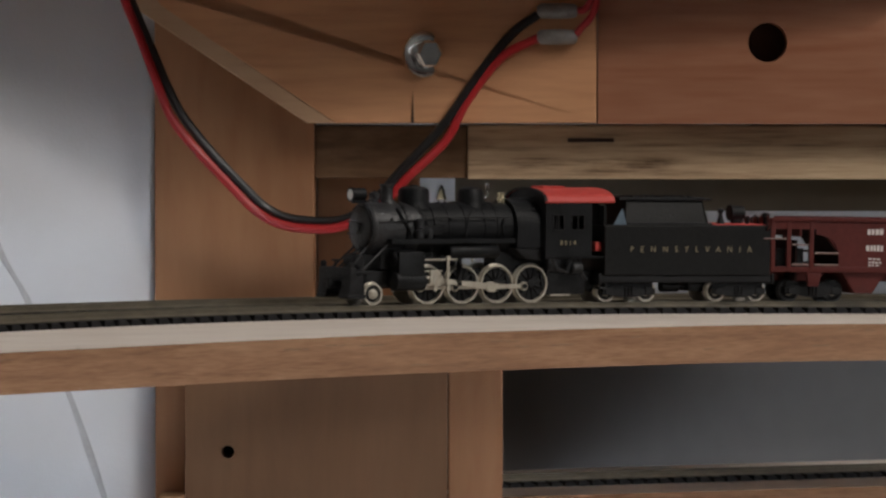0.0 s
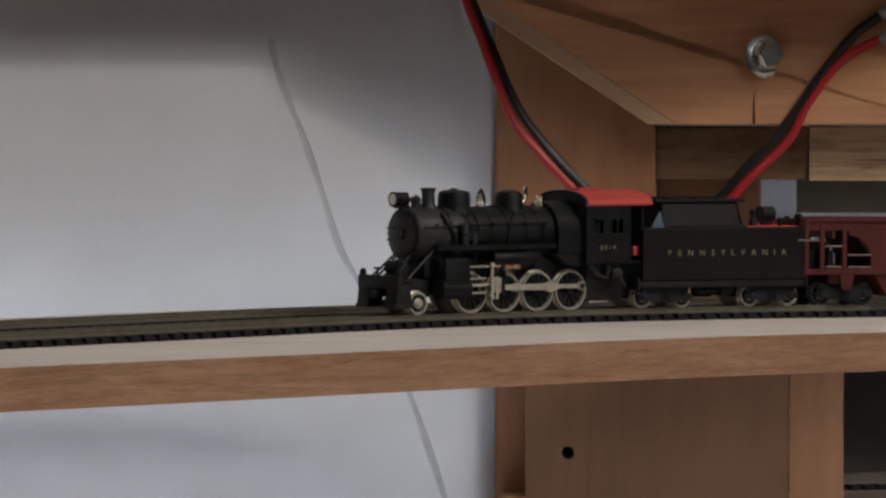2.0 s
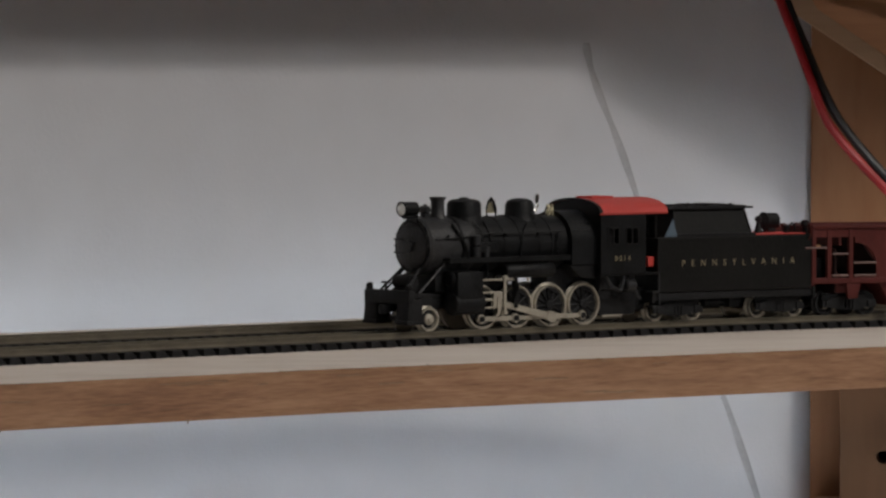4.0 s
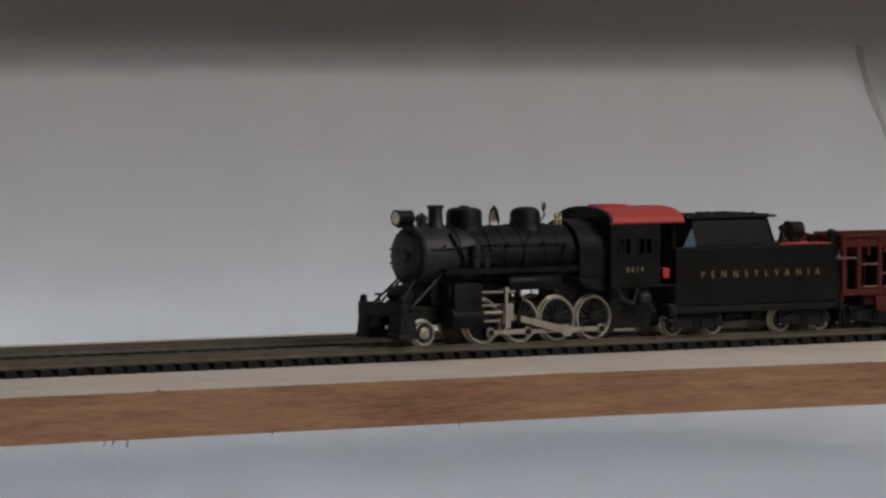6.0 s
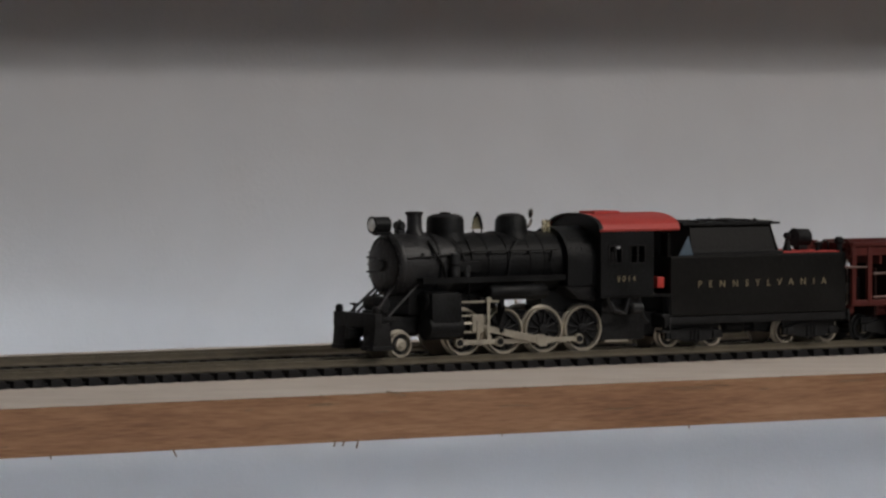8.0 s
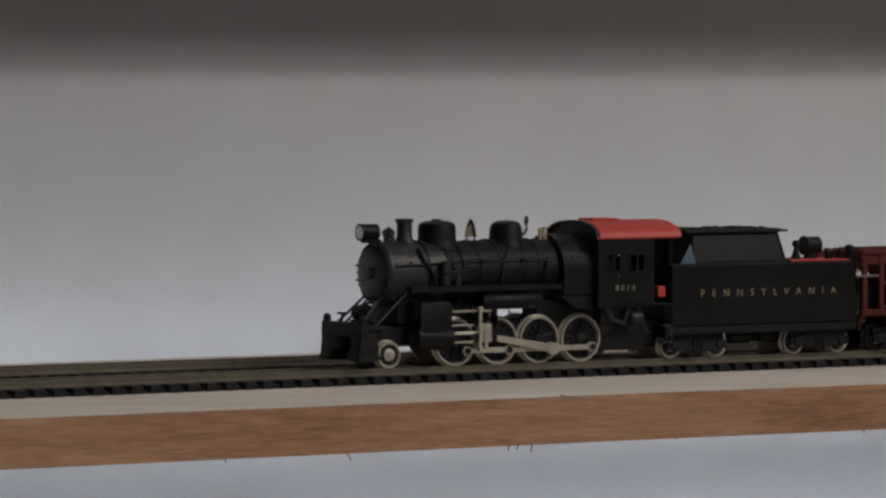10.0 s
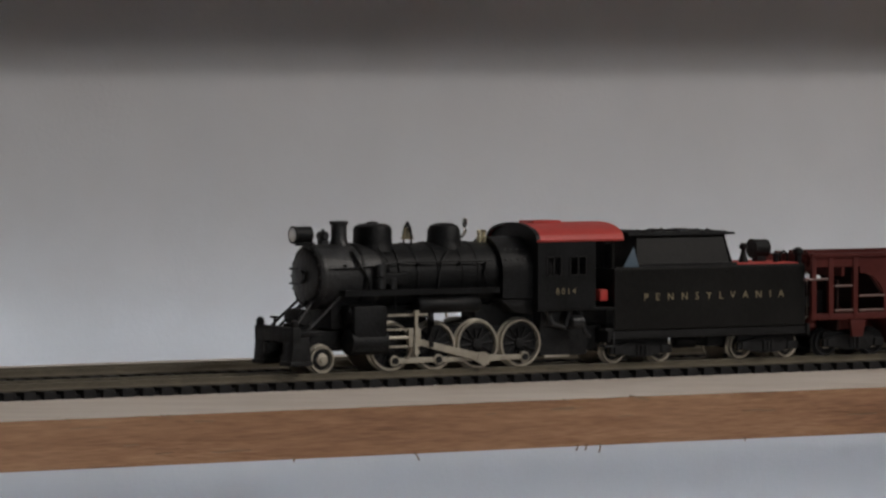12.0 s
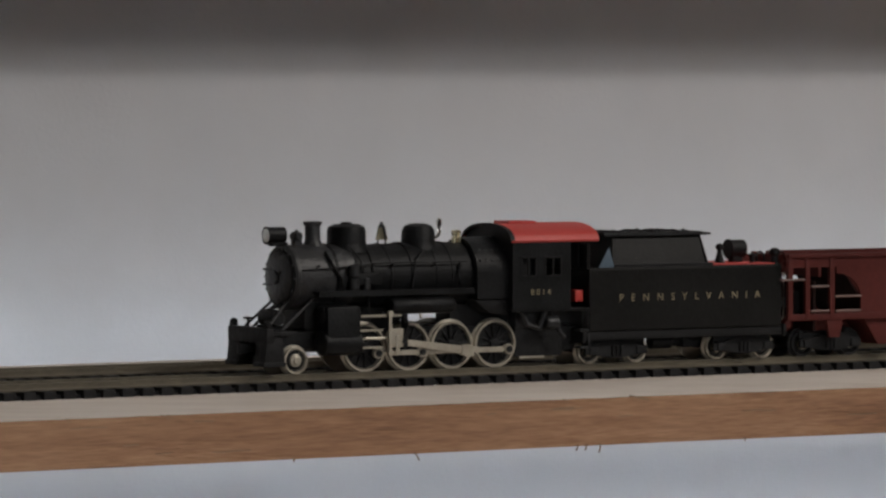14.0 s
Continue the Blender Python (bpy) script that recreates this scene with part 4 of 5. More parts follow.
        for u0, u1, w0, w1 in ((x0, x1, 32.0, 32.6), (x0, x1, 38.6, 39.2), (x0, x0 + 0.6, 32, 39), (x1 - 0.6, x1, 32, 39), ((x0 + x1) / 2 - 0.3, (x0 + x1) / 2 + 0.3, 32, 39)):
            bx(bm, u0, u1, 15.9, 16.7, w0, w1)
        part("window_frame", bm, M_DULL, cab_ob, smooth=False)
    bm = bm_new()
    bx(bm, -86.5, -80, -14.5, 14.5, 20.6, 41, 0.8)
    part("backhead", bm, M_DULL, loco)
    bm = bm_new()
    outer = roof_pts
    inner = [(y * 0.975, z - 0.7) for y, z in roof_pts]
    rings = [[bm.verts.new(mm(x * LONG, y, z)) for y, z in outer + inner[::-1]] for x in (-78.4, -113.0)]
    n = len(rings[0])
    for i in range(n):
        j = (i + 1) % n
        bm.faces.new((rings[0][i], rings[0][j], rings[1][j], rings[1][i]))
    bm.faces.new(rings[0][::-1])
    bm.faces.new(rings[1])
    bx(bm, -95, -84, -5, 5, 50.4, 51.5, 0.3)
    part("cab_roof", bm, M_RED, loco, "bright red arched cab roof")
    bm = bm_new()
    lo = [(y * 1.004, z + 0.12) for y, z in roof_pts]
    rings = [[bm.verts.new(mm(x * LONG, y, z)) for y, z in lo + inner[::-1]] for x in (-78.0, -79.6)]
    for i in range(n):
        j = (i + 1) % n
        bm.faces.new((rings[0][i], rings[0][j], rings[1][j], rings[1][i]))
    bm.faces.new(rings[0][::-1])
    bm.faces.new(rings[1])
    part("roof_rim", bm, M_BLACK, loco, "black front rim of the roof")
    bm = bm_new()
    bx(bm, -108.8, -105.6, 8, 13.5, 22.6, 26.8, 0.6)
    part("seat_box", bm, M_RED, loco, "red box in the cab gangway")
    # under the cab: injectors, steps, trailing gear
    bm = bm_new()
    bx(bm, -101, -84, -10, 10, 14, 20, 0.5)
    tb(bm, [(-84, 13.5, 20), (-86, 14, 15), (-91, 14, 13.5), (-93, 14, 19.5)], 1.0)
    lt(bm, [(2.0, -2.5), (2.4, -2), (2.4, 2), (1.6, 2.6)], (-95.5, 14, 15.5), "x", 14)
    tb(bm, [(-97, 13.5, 20), (-99, 14, 12), (-101, 14, 10)], 0.8)
    bx(bm, -110, -106.5, 11, 15.5, 6.0, 6.8, 0.2)
    bx(bm, -110, -106.5, 11, 15.5, 12.0, 12.8, 0.2)
    bx(bm, -110.2, -109.6, 11, 15.5, 6, 20)
    part("injector", bm, M_PIPE, loco)
    bm = bm_new()
    bx(bm, -118, -103.2, -1.5, 1.5, 4.5, 6.5, 0.3)
    part("drawbar", bm, M_DULL, loco)
    bm = bm_new()
    bx(bm, -103, -84, -9.0, 9.0, 3.4, 15, 0.6)
    bx(bm, -114, -103, -7.0, 7.0, 5.0, 14, 0.5)
    part("ash_hopper", bm, M_DULL, loco)
    bm = bm_new()
    bx(bm, -96, -86, 6.5, 9, 2.8, 3.6, 0.2)
    part("brake_rigging", bm, M_ROD, loco)
    lettering("8014", 3.0, (-86.1, 16.45, 25.6), M_GOLD, cab_ob, "small gold painted number", 1.55)
    # wheels
    axles = [axle_set(loco, x, R_DRIVE, "driving_wheelset", True) for x in DRIVE_X]
    for ax in axles:
        for side in (1, -1):
            ph = 0 if side > 0 else math.pi / 2
            bm = bm_new()
            lt(bm, [(1.2, -0.4), (1.2, 2.4)] if side > 0 else [(1.2, -2.4), (1.2, 0.4)], (R_CRANK / LONG * math.cos(ph), side * 9.2, R_CRANK * math.sin(ph)), "y", 12)
            # counterweight
            pts = [(6.9 * math.cos(ph + math.pi + k), 6.9 * math.sin(ph + math.pi + k)) for k in (-0.7, -0.35, 0, 0.35, 0.7)]
            pr(bm, pts, side * 8.0 - 0.6, side * 8.0 + 0.6)
            part("crank", bm, M_DULL, ax, "black crank with counterweight")
    pilot = axle_set(loco, 0.0, R_PILOT, "pilot_wheelset", False)
    rods = []
    for side in (1, -1):
        r_ob = new("side_rod")
        r_ob.empty_display_size = 0.004
        r_ob.parent = loco
        bm = bm_new()
        bx(bm, DRIVE_X[3], DRIVE_X[0], side * 10.2 - 0.45, side * 10.2 + 0.45, -0.95, 0.95, 0.2)
        for x in DRIVE_X:
            lt(bm, [(1.9, -0.75), (1.9, 0.75)], (x, side * 10.2, 0), "y", 16)
        lt(bm, [(1.3, -0.7), (1.3, 0.7)], (DRIVE_X[2] - 4.4, side * 10.2, 0), "y", 12)
        part("rod_bar", bm, M_ROD, r_ob, "dull nickel side rod")
        m_ob = new("main_rod")
        m_ob.empty_display_size = 0.004
        m_ob.parent = loco
        bm = bm_new()
        pr(bm, [(0, 1.5), (28, 1.05), (28, -1.05), (0, -1.5)], side * 11.6 - 0.5, side * 11.6 + 0.5, 0.2)
        lt(bm, [(2.3, -0.8), (2.3, 0.8)], (0, side * 11.6, 0), "y", 18)
        lt(bm, [(1.7, -0.8), (1.7, 0.8)], (28, side * 11.6, 0), "y", 16)
        bx(bm, -2.6, 2.4, side * 11.6 - 0.7, side * 11.6 + 0.7, -1.9, 1.9, 0.3)
        part("rod_bar", bm, M_ROD, m_ob, "dull nickel main rod")
        c_ob = new("crosshead")
        c_ob.empty_display_size = 0.004
        c_ob.parent = loco
        bm = bm_new()
        bx(bm, -2.4, 2.4, side * 12.4 - 0.9, side * 12.4 + 0.9, -2.2, 4.4, 0.4)
        rd(bm, (0, side * 12.4, 1.2), (12, side * 12.4, 1.2), 0.55)
        bx(bm, -0.7, 0.7, side * 13.4 - 0.3, side * 13.4 + 0.3, -4.8, 2.0, 0.2)
        part("crosshead_block", bm, M_ROD, c_ob, "dull nickel crosshead")
        l_ob = part("combination_lever", bm_new(), M_ROD, loco)
        bm = bm_new()
        bx(bm, -33.6, -32.4, side * 13.9 - 0.3, side * 13.9 + 0.3, 6.0, 20.6, 0.25)
        lt(bm, [(1.1, -0.6), (1.1, 0.6)], (-33.0, side * 13.9, 20.2), "y", 12)
        lt(bm, [(1.0, -0.6), (1.0, 0.6)], (-33.0, side * 13.9, 6.6), "y", 12)
        bm.to_mesh(l_ob.data)
        bm.free()
        rods.append((side, r_ob, m_ob, c_ob, l_ob))
    for ob in loco.children:
        if ob.name.split(".")[0] in ("boiler", "smokebox", "headlight", "generator", "smokestack", "sand_dome", "steam_dome", "bell", "whistle", "safety_valve", "boiler_band"):
            ob.location.x -= 0.9 * MM
        if ob.name.split(".")[0] in ("cylinder", "guide_bar", "running_board", "handrail", "piping"):
            ob.location.x += 0.7 * MM
    return loco, axles, pilot, rods


def truck(parent, x, wheelbase, r, material, tyre=None):
    """A four-wheel bogie: side frames with springs, bolster and two wheelsets."""
    bm = bm_new()
    for side in (1, -1):
        y = side * 11.4
        pr(bm, [(x - wheelbase / 2 - 3, r + 1.4), (x - wheelbase / 2 - 3, r - 1.4), (x - wheelbase / 2 + 2.5, r - 1.8), (x - 3, r - 2.6), (x + 3, r - 2.6), (x + wheelbase / 2 - 2.5, r - 1.8), (x + wheelbase / 2 + 3, r - 1.4), (x + wheelbase / 2 + 3, r + 1.4), (x + 4, r + 3.0), (x - 4, r + 3.0)], y - 0.7, y + 0.7, 0.25)
        for d in (-wheelbase / 2, wheelbase / 2):
            bx(bm, x + d - 1.6, x + d + 1.6, y + (0.4 if side > 0 else -1.4), y + (1.4 if side > 0 else -0.4), r - 1.5, r + 1.5, 0.3)
        for d in (-1.6, 0, 1.6):
            lt(bm, [(0.7, r - 2.0), (0.7, r + 1.8)], (x + d, y + side * 0.9, 0), "z", 8)
    bx(bm, x - 2.2, x + 2.2, -11, 11, r - 0.5, r + 3.2, 0.4)
    for y in (-10.2, 10.2):
        bx(bm, x - wheelbase / 2 - 2.4, x + wheelbase / 2 + 2.4, y - 0.4, y + 0.4, r - 0.2, r + 4.0, 0.2)
    part("truck_frame", bm, material, parent)
    return [axle_set(parent, x + d, r, "wheelset", False, tyre) for d in (wheelbase / 2, -wheelbase / 2)]


def build_tender():
    """Origin under the tender's front; X ahead."""
    t = thing("locomotive_tender", "black model tender lettered in gold with a coal bunker", "tender", "train")
    bm = bm_new()
    bx(bm, -79, 0, -16.0, 16.0, 12.0, 34.2, 0.5)
    part("tank", bm, M_TENDER, t, smooth=False)
    bm = bm_new()
    bx(bm, -80.2, 1.6, -15.2, 15.2, 8.8, 11.9, 0.3)
    bx(bm, -80.8, -79.6, -16.2, 16.2, 8.2, 12.6, 0.3)
    bx(bm, 1.0, 2.2, -15.4, 15.4, 7.8, 13.0, 0.3)
    part("underframe", bm, M_DULL, t)
    bm = bm_new()
    for side in (1, -1):
        rd(bm, (-78.5, side * 15.8, 34.4), (-0.5, side * 15.8, 34.4), 0.3, 6)
        for x in [-3 - 4.3 * k for k in range(18)]:
            lt(bm, [(0.28, 0), (0.15, 0.25)], (x, side * 16.0, 32.6), "y", 5)
    part("rim", bm, M_TENDER, t)
    # bunker: sloped sides, overhanging top
    bm = bm_new()
    lo = [(-9.0, -13.4), (-9.0, 13.4), (-50.5, 13.4), (-50.5, -13.4)]
    hi = [(-13.0, -9.2), (-13.0, 9.2), (-49.0, 9.2), (-49.0, -9.2)]
    a = [bm.verts.new(mm(x * LONG, y, 34.0)) for x, y in lo]
    b = [bm.verts.new(mm(x * LONG, y, 46.0)) for x, y in hi]
    bm.faces.new(a)
    bm.faces.new(b)
    for i in range(4):
        bm.faces.new((a[i], a[(i + 1) % 4], b[(i + 1) % 4], b[i]))
    bx(bm, -2.0, -0.8, -15.5, 13.0, 33.5, 43.0)
    part("coal_bunker", bm, M_TENDER, t, smooth=False)
    bm = bm_new()
    bx(bm, -50.0, -9.5, -9.8, 9.8, 46.0, 46.9, 0.25)
    for x in (-16, -30, -40):
        bx(bm, x - 0.6, x + 0.6, -9.9, 9.9, 46.8, 47.5, 0.15)
    bx(bm, -51.5, -8.0, 13.2, 14.2, 34.2, 35.6, 0.2)
    part("bunker_top", bm, M_DULL, t, smooth=False)
    for x in (-10.6, -49.6):
        bm = bm_new()
        for side in (1, -1):
            lo_x, hi_x = x, x + (-2.2 if x > -12 else 1.0)
            rd(bm, (lo_x, side * 13.5, 34.6), (hi_x, side * 9.4, 45.9), 0.35, 6)
        part("bunker_rib", bm, M_TENDER, t)
    bm = bm_new()
    for side in (1, -1):
        for i in range(16):
            x = -11.0 - 2.45 * i
            lt(bm, [(0.32, 0), (0.2, 0.25)], (x, side * 12.3, 37.4), "z", 5)
    bx(bm, -50.4, -9.0, 9.6, 10.8, 45.5, 46.3, 0.2)
    bx(bm, -52.8, -50.2, -10.2, 10.6, 45.6, 46.4, 0.2)
    part("bunker_lip", bm, M_DULL, t)
    rng = random.Random(4)
    bm = bm_new()
    for i in range(70):
        r = bmesh.ops.create_icosphere(bm, subdivisions=1, radius=rng.uniform(0.5, 1.0) * MM)
        c = Vector(mm(rng.uniform(-48, -12), rng.uniform(-8.5, 8.5), 46.9 + rng.uniform(-0.3, 0.0)))
        for v in r["verts"]:
            v.co = c + v.co * rng.uniform(0.8, 1.2)
    coal = part("coal", bm, M_DULL, t, "loose black coal", smooth=False)
    coal["kind"] = "stuff"
    bm = bm_new()
    pr(bm, [(-4.2, 34.3), (-8.6, 42.0), (-10.8, 34.3)], 14.3, 14.8, 0.15)
    part("tag", bm, M_BLUE, t, "pale blue paper tag at the bunker front")
    bm = bm_new()
    bx(bm, -78.2, -51.5, -14.6, 14.6, 34.2, 35.0, 0.3)
    part("deck", bm, M_RED, t, "red water deck")
    bm = bm_new()
    lt(bm, [(2.0, 35.0), (1.5, 36.6), (1.0, 38.4), (0.8, 39.6), (1.5, 40.2), (1.5, 41.2), (0.8, 42.0)], (-60.0, 5.0, 0), "z", 14)
    part("filler_pipe", bm, M_DULL, t)
    bm = bm_new()
    lt(bm, [(2.4, -3.6), (3.3, -3.0), (3.3, 2.4), (3.6, 2.6), (3.6, 3.2), (2.6, 3.2)], (-69.5, 0.5, 39.8), "x", 20)
    bx(bm, -71.5, -67.5, -1.2, 2.2, 35, 37.5, 0.3)
    part("rear_light", bm, M_DULL, t)
    bm = bm_new()
    lt(bm, [(1.0, 35), (1.0, 37.2), (1.5, 37.4), (1.5, 38.0), (0.5, 38.4)], (-71.0, 9.0, 0), "z", 12)
    tb(bm, [(-76.5, 8, 35), (-76.5, 8, 38), (-75, 8, 39), (-73.5, 8, 38), (-73.5, 8, 35)], 0.4)
    tb(bm, [(-77, -8, 35), (-77, -8, 38), (-75, -8, 39), (-73.5, -8, 38), (-73.5, -8, 35)], 0.4)
    part("lifting_ring", bm, M_DULL, t)
    bm = bm_new()
    lt(bm, [(1.3, 34), (1.3, 37.5), (2.0, 38.2), (1.9, 39.6), (0.9, 40.3)], (-77.5, 13.5, 0), "z", 14)
    part("corner_lamp", bm, M_DULL, t)
    for side in (1, -1):
        bm = bm_new()
        tb(bm, [(-79.2, side * 14.8, 14), (-80.4, side * 14.8, 15), (-80.4, side * 14.8, 31), (-79.2, side * 14.8, 32)], 0.35)
        part("grab_iron", bm, M_ROD if side > 0 else M_DULL, t)
    bm = bm_new()
    bx(bm, -87, -79, -1.4, 1.4, 7.6, 10.6, 0.5)
    pr(bm, [(-90, 7.2), (-86, 7.2), (-86, 10.8), (-90, 10.8)], -2.4, 0.4, 0.5)
    tb(bm, [(-84, 1, 7.5), (-85.5, 1, 4), (-88, 1, 2.8), (-93, 1, 2.8)], 0.35)
    part("coupler", bm, M_DULL, t)
    bm = bm_new()
    bx(bm, -54, -45, -5, 5, 4.6, 9, 0.5)
    part("water_scoop", bm, M_DULL, t)
    bm = bm_new()
    lt(bm, [(1.4, -4.5), (2.5, -4.0), (2.5, 4.0), (1.4, 4.5)], (-37.0, 2.0, 6.6), "x", 16)
    rd(bm, (-41, 2.0, 6.6), (-56, 2.0, 5.6), 0.5)
    part("brake_cylinder", bm, M_DULL, t)
    lettering("PENNSYLVANIA", 3.7, (-11.9, 16.06, 22.5), M_GOLD, t, "gold painted lettering", 2.72)
    axles = truck(t, -13.4, 19.0, R_TENDER, M_DULL) + truck(t, -65.8, 19.2, R_TENDER, M_DULL)
    return t, axles


def build_hopper():
    """Origin under the hopper's front end; X ahead. Open sloped end with posts, side sheet, two bays."""
    h = thing("hopper_car", "oxide-red model hopper car with open ends and white lettering", "hopper car", "train")
    L = 118.0
    for side in (1, -1):
        bm = bm_new()
        y0, y1 = sorted((side * 16.4, side * 17.2))
        # side sheet with the sloped cut-out at either end
        pr(bm, [(-21.0, 30.6), (-23.5, 30.4), (-26.5, 29.3), (-29.2, 27.0), (-31.0, 24.0), (-31.5, 21.0), (-31.5, 16.6), (-21.0, 16.6), (-21.0, 14.2), (-L + 21, 14.2), (-L + 21, 16.6), (-L + 31.5, 16.6), (-L + 31.5, 21.0), (-L + 31.0, 24.0), (-L + 29.2, 27.0), (-L + 26.5, 29.3), (-L + 23.5, 30.4), (-L + 21, 30.6), (-L + 21, 33), (-L, 33), (-L, 37.2), (0, 37.2), (0, 33.0), (-21.0, 33.0)], y0, y1)
        part("side_sheet", bm, M_OXIDE, h, smooth=False)
        bm = bm_new()
        bx(bm, -L, 0 if side > 0 else -14.0, side * 17.2 - 0.9, side * 17.2 + 0.9, 36.6, 38.2, 0.3)
        part("top_chord", bm, M_OXIDE, h)
        bm = bm_new()
        bx(bm, -L, 0, side * 16.6 - 0.9, side * 16.6 + 0.9, 13.6, 16.0, 0.3)
        part("side_sill", bm, M_OXIDE, h)
        for x in (-1.2, -8.5, -18.9, -L + 18.9, -L + 8.5, -L + 1.2):
            bm = bm_new()
            bx(bm, x - 1.0, x + 1.0, side * 16.8 - 0.9, side * 16.8 + 0.9, 14, 38, 0.3)
            part("end_post", bm, M_OXIDE, h)
        for x in (-57.5,):
            bm = bm_new()
            bx(bm, x - 0.8, x + 0.8, side * 17.6 - 0.6, side * 17.6 + 0.6, 14.5, 36.6, 0.3)
            part("side_rib", bm, M_OXIDE, h)
        for x0, x1, z in ((-17.5, -9.9, 26.0), (-17.5, -9.9, 17.0), (-31.3, -20.4, 22.2), (-31.0, -20.4, 16.9), (-7, 3.0, 28.6)):
            bm = bm_new()
            rd(bm, (x0, side * 17.4, z), (x1, side * 17.4, z), 0.5, 6)
            part("grab_iron", bm, M_GRAB_LIT, h, "grab iron coloured paler for the light it catches")
        bm = bm_new()
        pr(bm, [(-17.0, 14), (-24.0, 14), (-22.5, 7.2), (-18.0, 7.2)], side * 16.2 - 0.8, side * 16.2 + 0.8, 0.2)
        part("stirrup", bm, M_OXIDE, h)
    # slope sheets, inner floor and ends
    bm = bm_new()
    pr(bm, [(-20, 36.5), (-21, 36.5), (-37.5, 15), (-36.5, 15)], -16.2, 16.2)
    part("slope_sheet", bm, M_OXIDE_SHADE, h, smooth=False)
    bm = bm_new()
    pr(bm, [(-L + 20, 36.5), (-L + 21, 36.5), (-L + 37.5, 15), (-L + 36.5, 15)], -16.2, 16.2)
    part("slope_sheet", bm, M_OXIDE_SHADE, h, smooth=False)
    bm = bm_new()
    bx(bm, -1.2, 0.2, -5, 17, 31.5, 37.9, 0.3)
    bx(bm, -14.5, -13.3, -17, 17, 29.5, 37.4, 0.3)
    part("end_sheet", bm, M_OXIDE, h, smooth=False)
    bm = bm_new()
    bx(bm, -L - 0.2, -L + 1.2, -17, 17, 31.5, 37.9, 0.3)
    part("end_sheet", bm, M_OXIDE, h, smooth=False)
    bm = bm_new()
    bx(bm, -L, 0, -3, 3, 9, 14, 0.4)
    bx(bm, -2.4, 0, -16, 16, 11, 15, 0.4)
    bx(bm, -L, -L + 2.4, -16, 16, 11, 15, 0.4)
    part("centre_sill", bm, M_OXIDE, h)
    for x in (-44, -74):
        bm = bm_new()
        pr(bm, [(x + 11, 15), (x - 11, 15), (x - 4, 4), (x + 4, 4)], -15.4, 15.4, 0.3)
        part("hopper_bay", bm, M_OXIDE, h, smooth=False)
    bm = bm_new()
    for x in (-13,):
        for y in (-6, 6):
            bx(bm, x - 6, x + 6, y - 0.8, y + 0.8, 14, 24)
    rd(bm, (-4.5, -9, 20), (-4.5, 9, 20), 2.0, 14)
    part("brake_gear", bm, M_DULL, h)
    # sheets in the open ends, coloured dark for the shade there
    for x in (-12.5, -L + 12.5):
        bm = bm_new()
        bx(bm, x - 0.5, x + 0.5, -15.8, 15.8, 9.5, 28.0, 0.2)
        part("bulkhead", bm, M_OXIDE_SHADE, h, "sheet in the shade colour under the slope")
    bm = bm_new()
    for i in range(20):
        a0, a1 = 2 * math.pi * i / 20, 2 * math.pi * (i + 1) / 20
        rd(bm, (1.4, 15.6 + 3.6 * math.cos(a0), 35.5 + 3.6 * math.sin(a0)), (1.4, 15.6 + 3.6 * math.cos(a1), 35.5 + 3.6 * math.sin(a1)), 0.4, 5)
    for i in range(5):
        a0 = 2 * math.pi * i / 5
        rd(bm, (1.4, 15.6, 35.5), (1.4, 15.6 + 3.6 * math.cos(a0), 35.5 + 3.6 * math.sin(a0)), 0.3, 5)
    rd(bm, (1.4, 15.6, 35.5), (0, 15.6, 35.5), 0.4, 5)
    part("brake_wheel", bm, M_OXIDE, h, "oxide-red brake wheel")
    bm = bm_new()
    bx(bm, -1, 6, -1.4, 1.4, 7.6, 10.6, 0.5)
    part("coupler", bm, M_DULL, h)
    # lettering blocks that cannot be read
    for x0, x1, z0, z1 in ((-44.6, -36.9, 30.8, 33.6), (-54, -47.5, 30.8, 33.6), (-44.6, -36.9, 23.4, 26.2), (-54, -47.5, 23.4, 26.2), (-43.4, -37.4, 19.4, 20.2), (-43.8, -37.4, 17.8, 18.8), (-43.0, -38, 16.6, 17.3), (-54, -47.5, 19.2, 20.2), (-54, -47.5, 17.4, 18.4)):
        x0, x1 = x0 - 7.2, x1 - 7.2
        x = x0
        rng = random.Random(int(x0 * 7 + z0))
        while x < x1 - 0.6:
            w = rng.uniform(0.9, 1.7)
            bm = bm_new()
            bx(bm, x, min(x + w, x1), 17.2, 17.26, z0, z1 - rng.uniform(0, 0.3))
            part("painted_bar", bm, M_WHITE, h, "white painted bar")
            x += w + rng.uniform(0.35, 0.6)
    axles = truck(h, -22, 20, 4.8, M_DULL, M_PIPE) + truck(h, -L + 22, 20, 4.8, M_DULL, M_PIPE)
    return h, axles


loco, drivers, pilot_set, rods = build_locomotive()
tender, tender_axles = build_tender()
hopper, hopper_axles = build_hopper()

# ---- ties of the near track, one by one (shared mesh) ----
for i in range(int((2.06 - 0.55) / PITCH)):
    ob = new("tie", TIE)
    ob.parent = near_track
    ob.matrix_local = tie_pose(0.55 + i * PITCH, random.uniform(-0.0001, 0.0001), 0.0, random.uniform(-0.5, 0.5))

# ---- what moves ----
# seconds and direction of the leading wheel
LEAD = [(0.0, 662), (0.5, 668), (1.0, 675), (1.5, 711), (2.0, 742), (2.5, 743), (3.0, 759), (3.5, 754), (4.0, 757), (4.2, 766),
        (6.3, 723), (6.5, 706), (7.0, 694), (7.5, 697), (8.0, 707), (8.2, 709), (10.3, 664), (10.5, 649), (11.0, 646), (11.5, 613), (12.0, 568), (12.5, 535), (13.0, 524), (13.5, 522), (14.0, 521)]


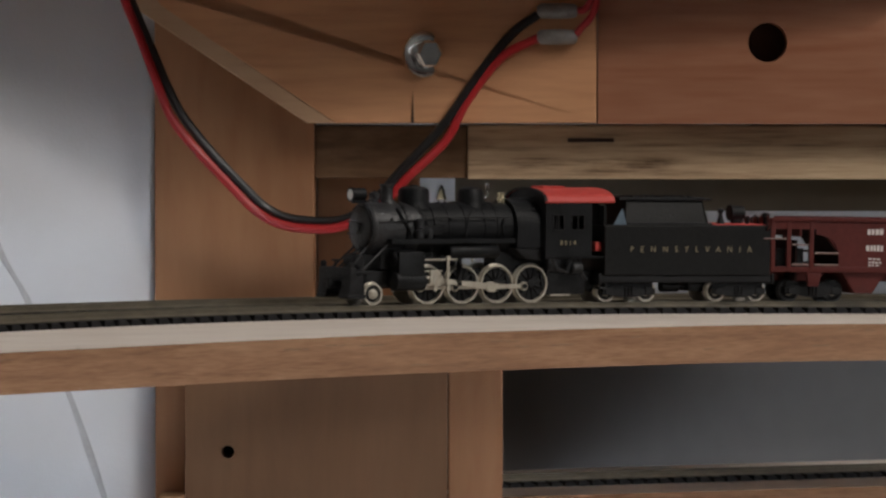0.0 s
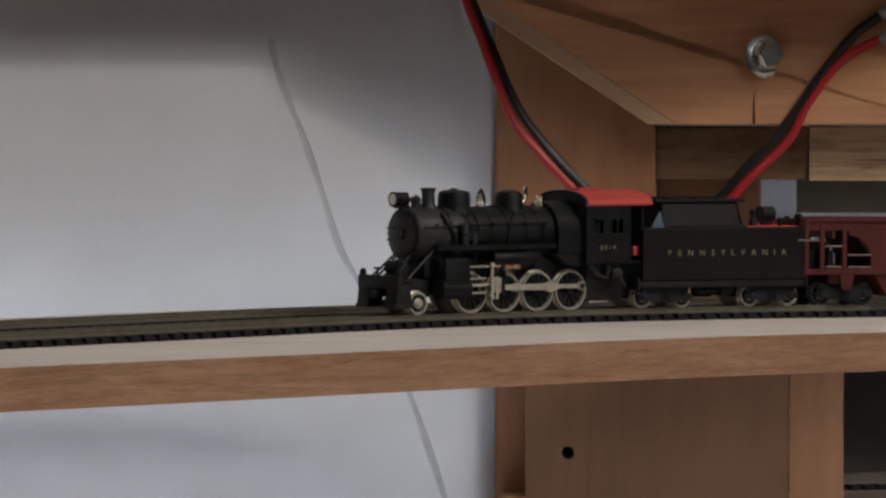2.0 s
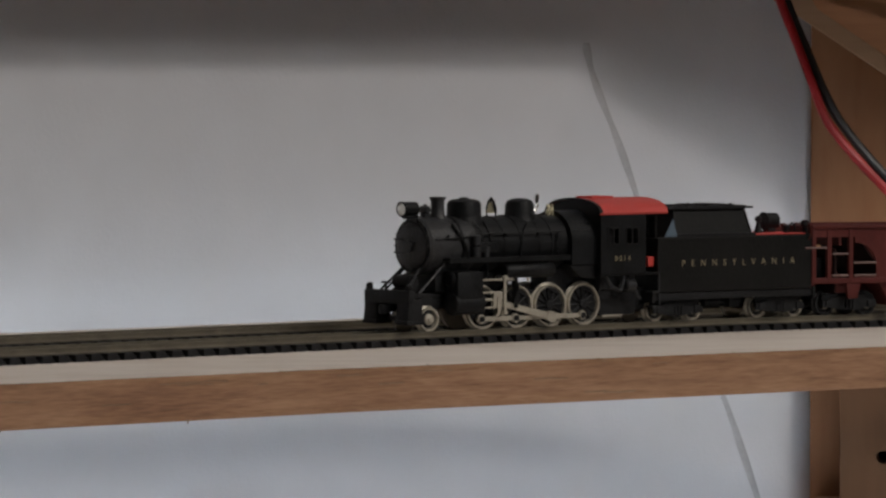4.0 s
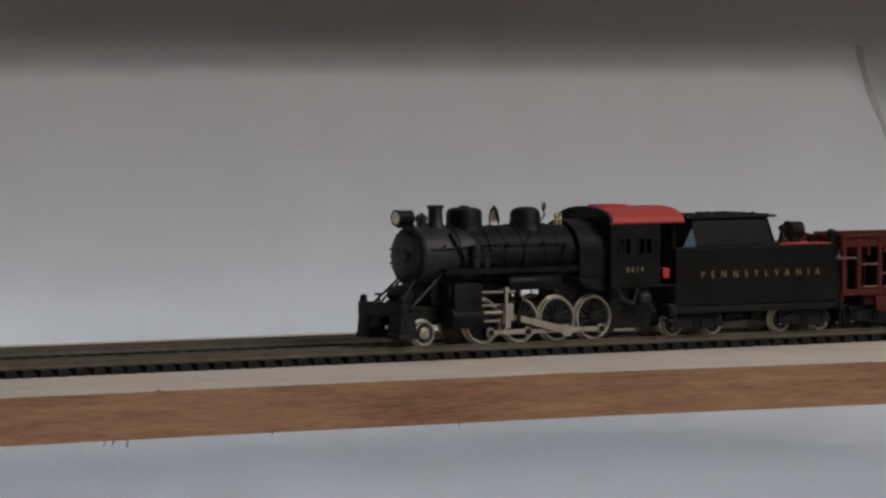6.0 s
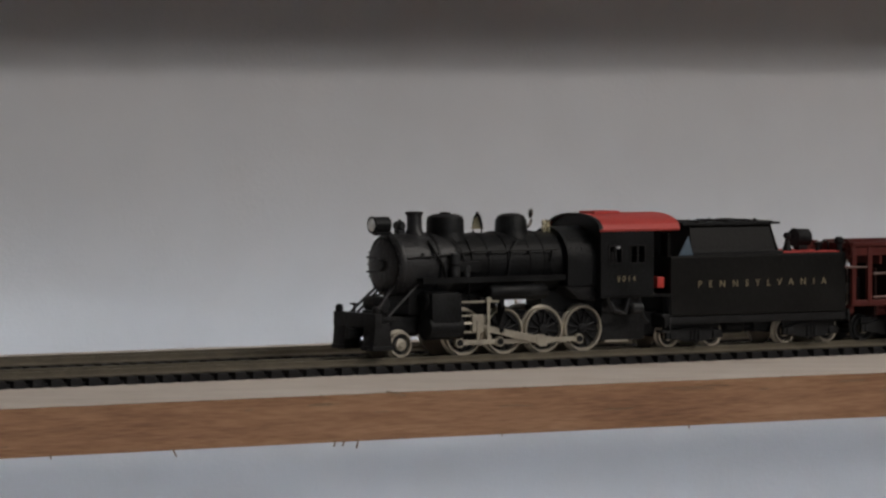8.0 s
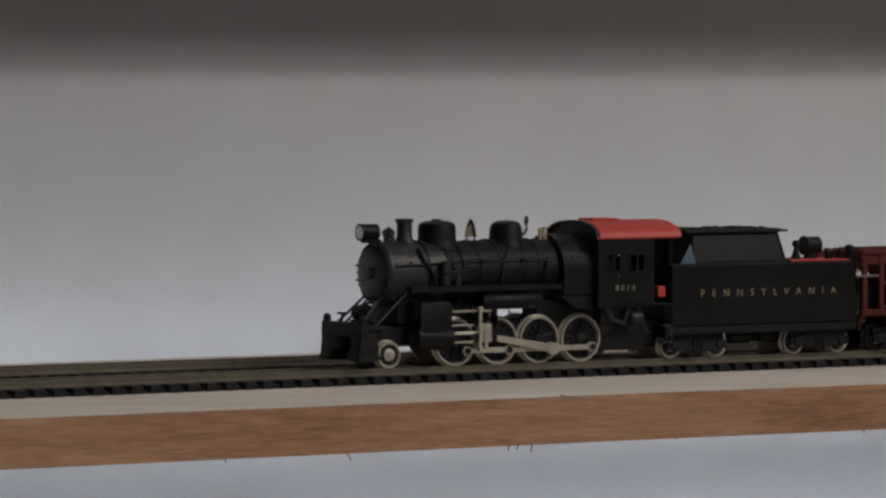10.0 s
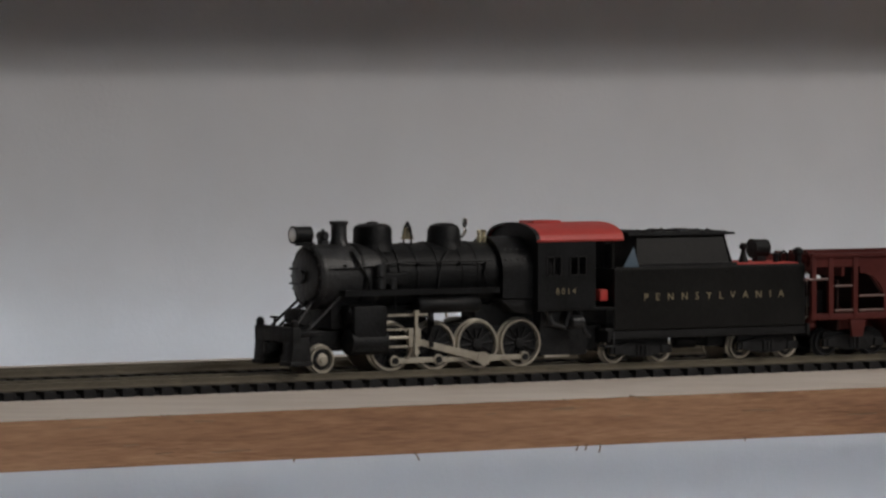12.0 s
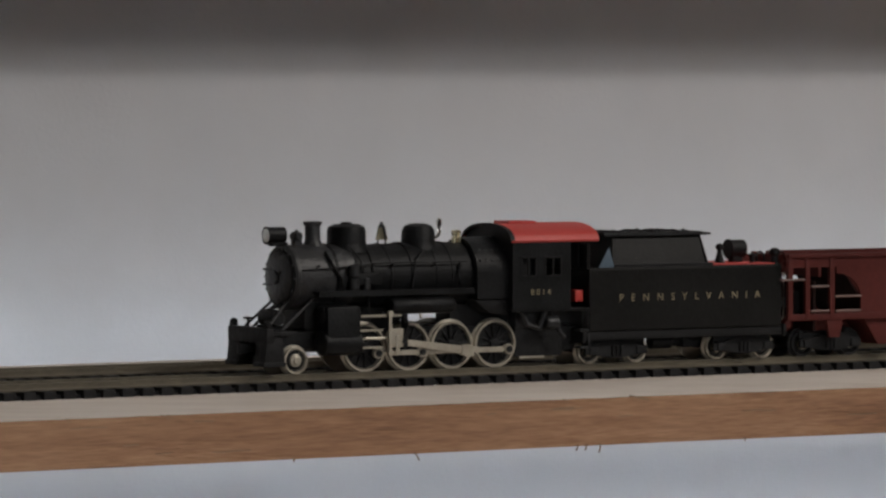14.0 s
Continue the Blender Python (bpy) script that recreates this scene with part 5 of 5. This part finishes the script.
def pan_at(t):
    for (t0, p0, _), (t1, p1, _) in zip(PAN, PAN[1:]):
        if t0 <= t <= t1:
            return p0 + (p1 - p0) * (t - t0) / (t1 - t0)
    return 0.0


LEAD_S = [(t, edge_place(x, pan_at(t), 0.008)) for t, x in LEAD]


def lead_s(t):
    """Arc of the leading wheel, by a monotone cubic through the fitted places."""
    ts, ss = [a for a, _ in LEAD_S], [b for _, b in LEAD_S]
    i = max(0, min(len(ts) - 2, next((k - 1 for k, a in enumerate(ts) if a >= t and k > 0), len(ts) - 2)))

    def slope(k):
        if k == 0:
            return (ss[1] - ss[0]) / (ts[1] - ts[0])
        if k == len(ts) - 1:
            return 0.0
        d0, d1 = (ss[k] - ss[k - 1]) / (ts[k] - ts[k - 1]), (ss[k + 1] - ss[k]) / (ts[k + 1] - ts[k])
        return 0.0 if d0 * d1 <= 0 else 2 * d0 * d1 / (d0 + d1)

    h = ts[i + 1] - ts[i]
    u = (t - ts[i]) / h
    return ((2 * u ** 3 - 3 * u * u + 1) * ss[i] + (u ** 3 - 2 * u * u + u) * h * slope(i) + (-2 * u ** 3 + 3 * u * u) * ss[i + 1] + (u ** 3 - u * u) * h * slope(i + 1))


def rigid(s, a, b, origin):
    """Pose of a vehicle whose two pivots lie a and b millimetres behind the leading wheel; origin: its own zero, likewise."""
    pa, pb = track(s + a * MM), track(s + b * MM)
    f = (pa - pb).normalized()
    yaw = math.degrees(math.atan2(f.y, f.x))
    mid = (pa + pb) / 2 + f * ((a + b) / 2 - origin) * MM
    return pose(mid.x, mid.y, mid.z, 0, -math.degrees(math.asin(f.z)), yaw)


CRANK_END = 204.0        # degrees of the left crank at the end


def motions():
    step = 0.1
    times = [round(i * step, 3) for i in range(int(14.0 / step) + 1)]
    walk(loco, [(t, rigid(lead_s(t), 21.0, 84.0, 0.0)) for t in times])
    walk(tender, [(t, rigid(lead_s(t), 130.5, 186.0, 116.0)) for t in times])
    walk(hopper, [(t, rigid(lead_s(t), 228.8, 307.0, 201.0)) for t in times])
    fine = [i / 30 for i in range(421)]
    s_end = lead_s(14.0)

    def spun(r, t, phase=0.0):
        return phase + math.degrees((lead_s(t) - s_end) / (r * MM))

    def wheel_rows(x, r, phase, roll=None):
        return [(t, pose(x * LONG * MM, 0, r * MM, 0, -spun(roll or r, t, phase), 0)) for t in fine]

    for ob, x in zip(drivers, DRIVE_X):
        walk(ob, wheel_rows(x, R_DRIVE, CRANK_END, R_ROLL))
    walk(pilot_set, wheel_rows(0.0, R_PILOT, 0.0))
    for ob, x in zip(tender_axles, (-3.9, -22.9, -56.2, -75.4)):
        walk(ob, wheel_rows(x, R_TENDER, 0.0))
    for ob, x in zip(hopper_axles, (-12.0, -32.0, -86.0, -106.0)):
        walk(ob, wheel_rows(x, 4.8, 0.0))
    for side, side_rod, main_rod, crosshead, lever in rods:
        extra = 0.0 if side > 0 else 90.0
        r1, r2, r3 = [], [], []
        for t in fine:
            a = radians(spun(R_ROLL, t, CRANK_END) + extra)
            px, pz = R_CRANK * math.cos(a), R_CRANK * math.sin(a)
            r1.append((t, pose(px * MM, 0, (R_DRIVE + pz) * MM)))
            pin = (DRIVE_X[2] * LONG + px, R_DRIVE + pz)
            zc = 10.6
            reach = math.sqrt((28.0 * LONG) ** 2 - (zc - pin[1]) ** 2)
            tilt = math.degrees(math.atan2(zc - pin[1], reach))
            r2.append((t, pose(pin[0] * MM, 0, pin[1] * MM, 0, -tilt, 0)))
            r3.append((t, pose((pin[0] + reach) * MM, 0, zc * MM)))
        walk(side_rod, r1)
        walk(main_rod, r2)
        walk(crosshead, r3)


motions()
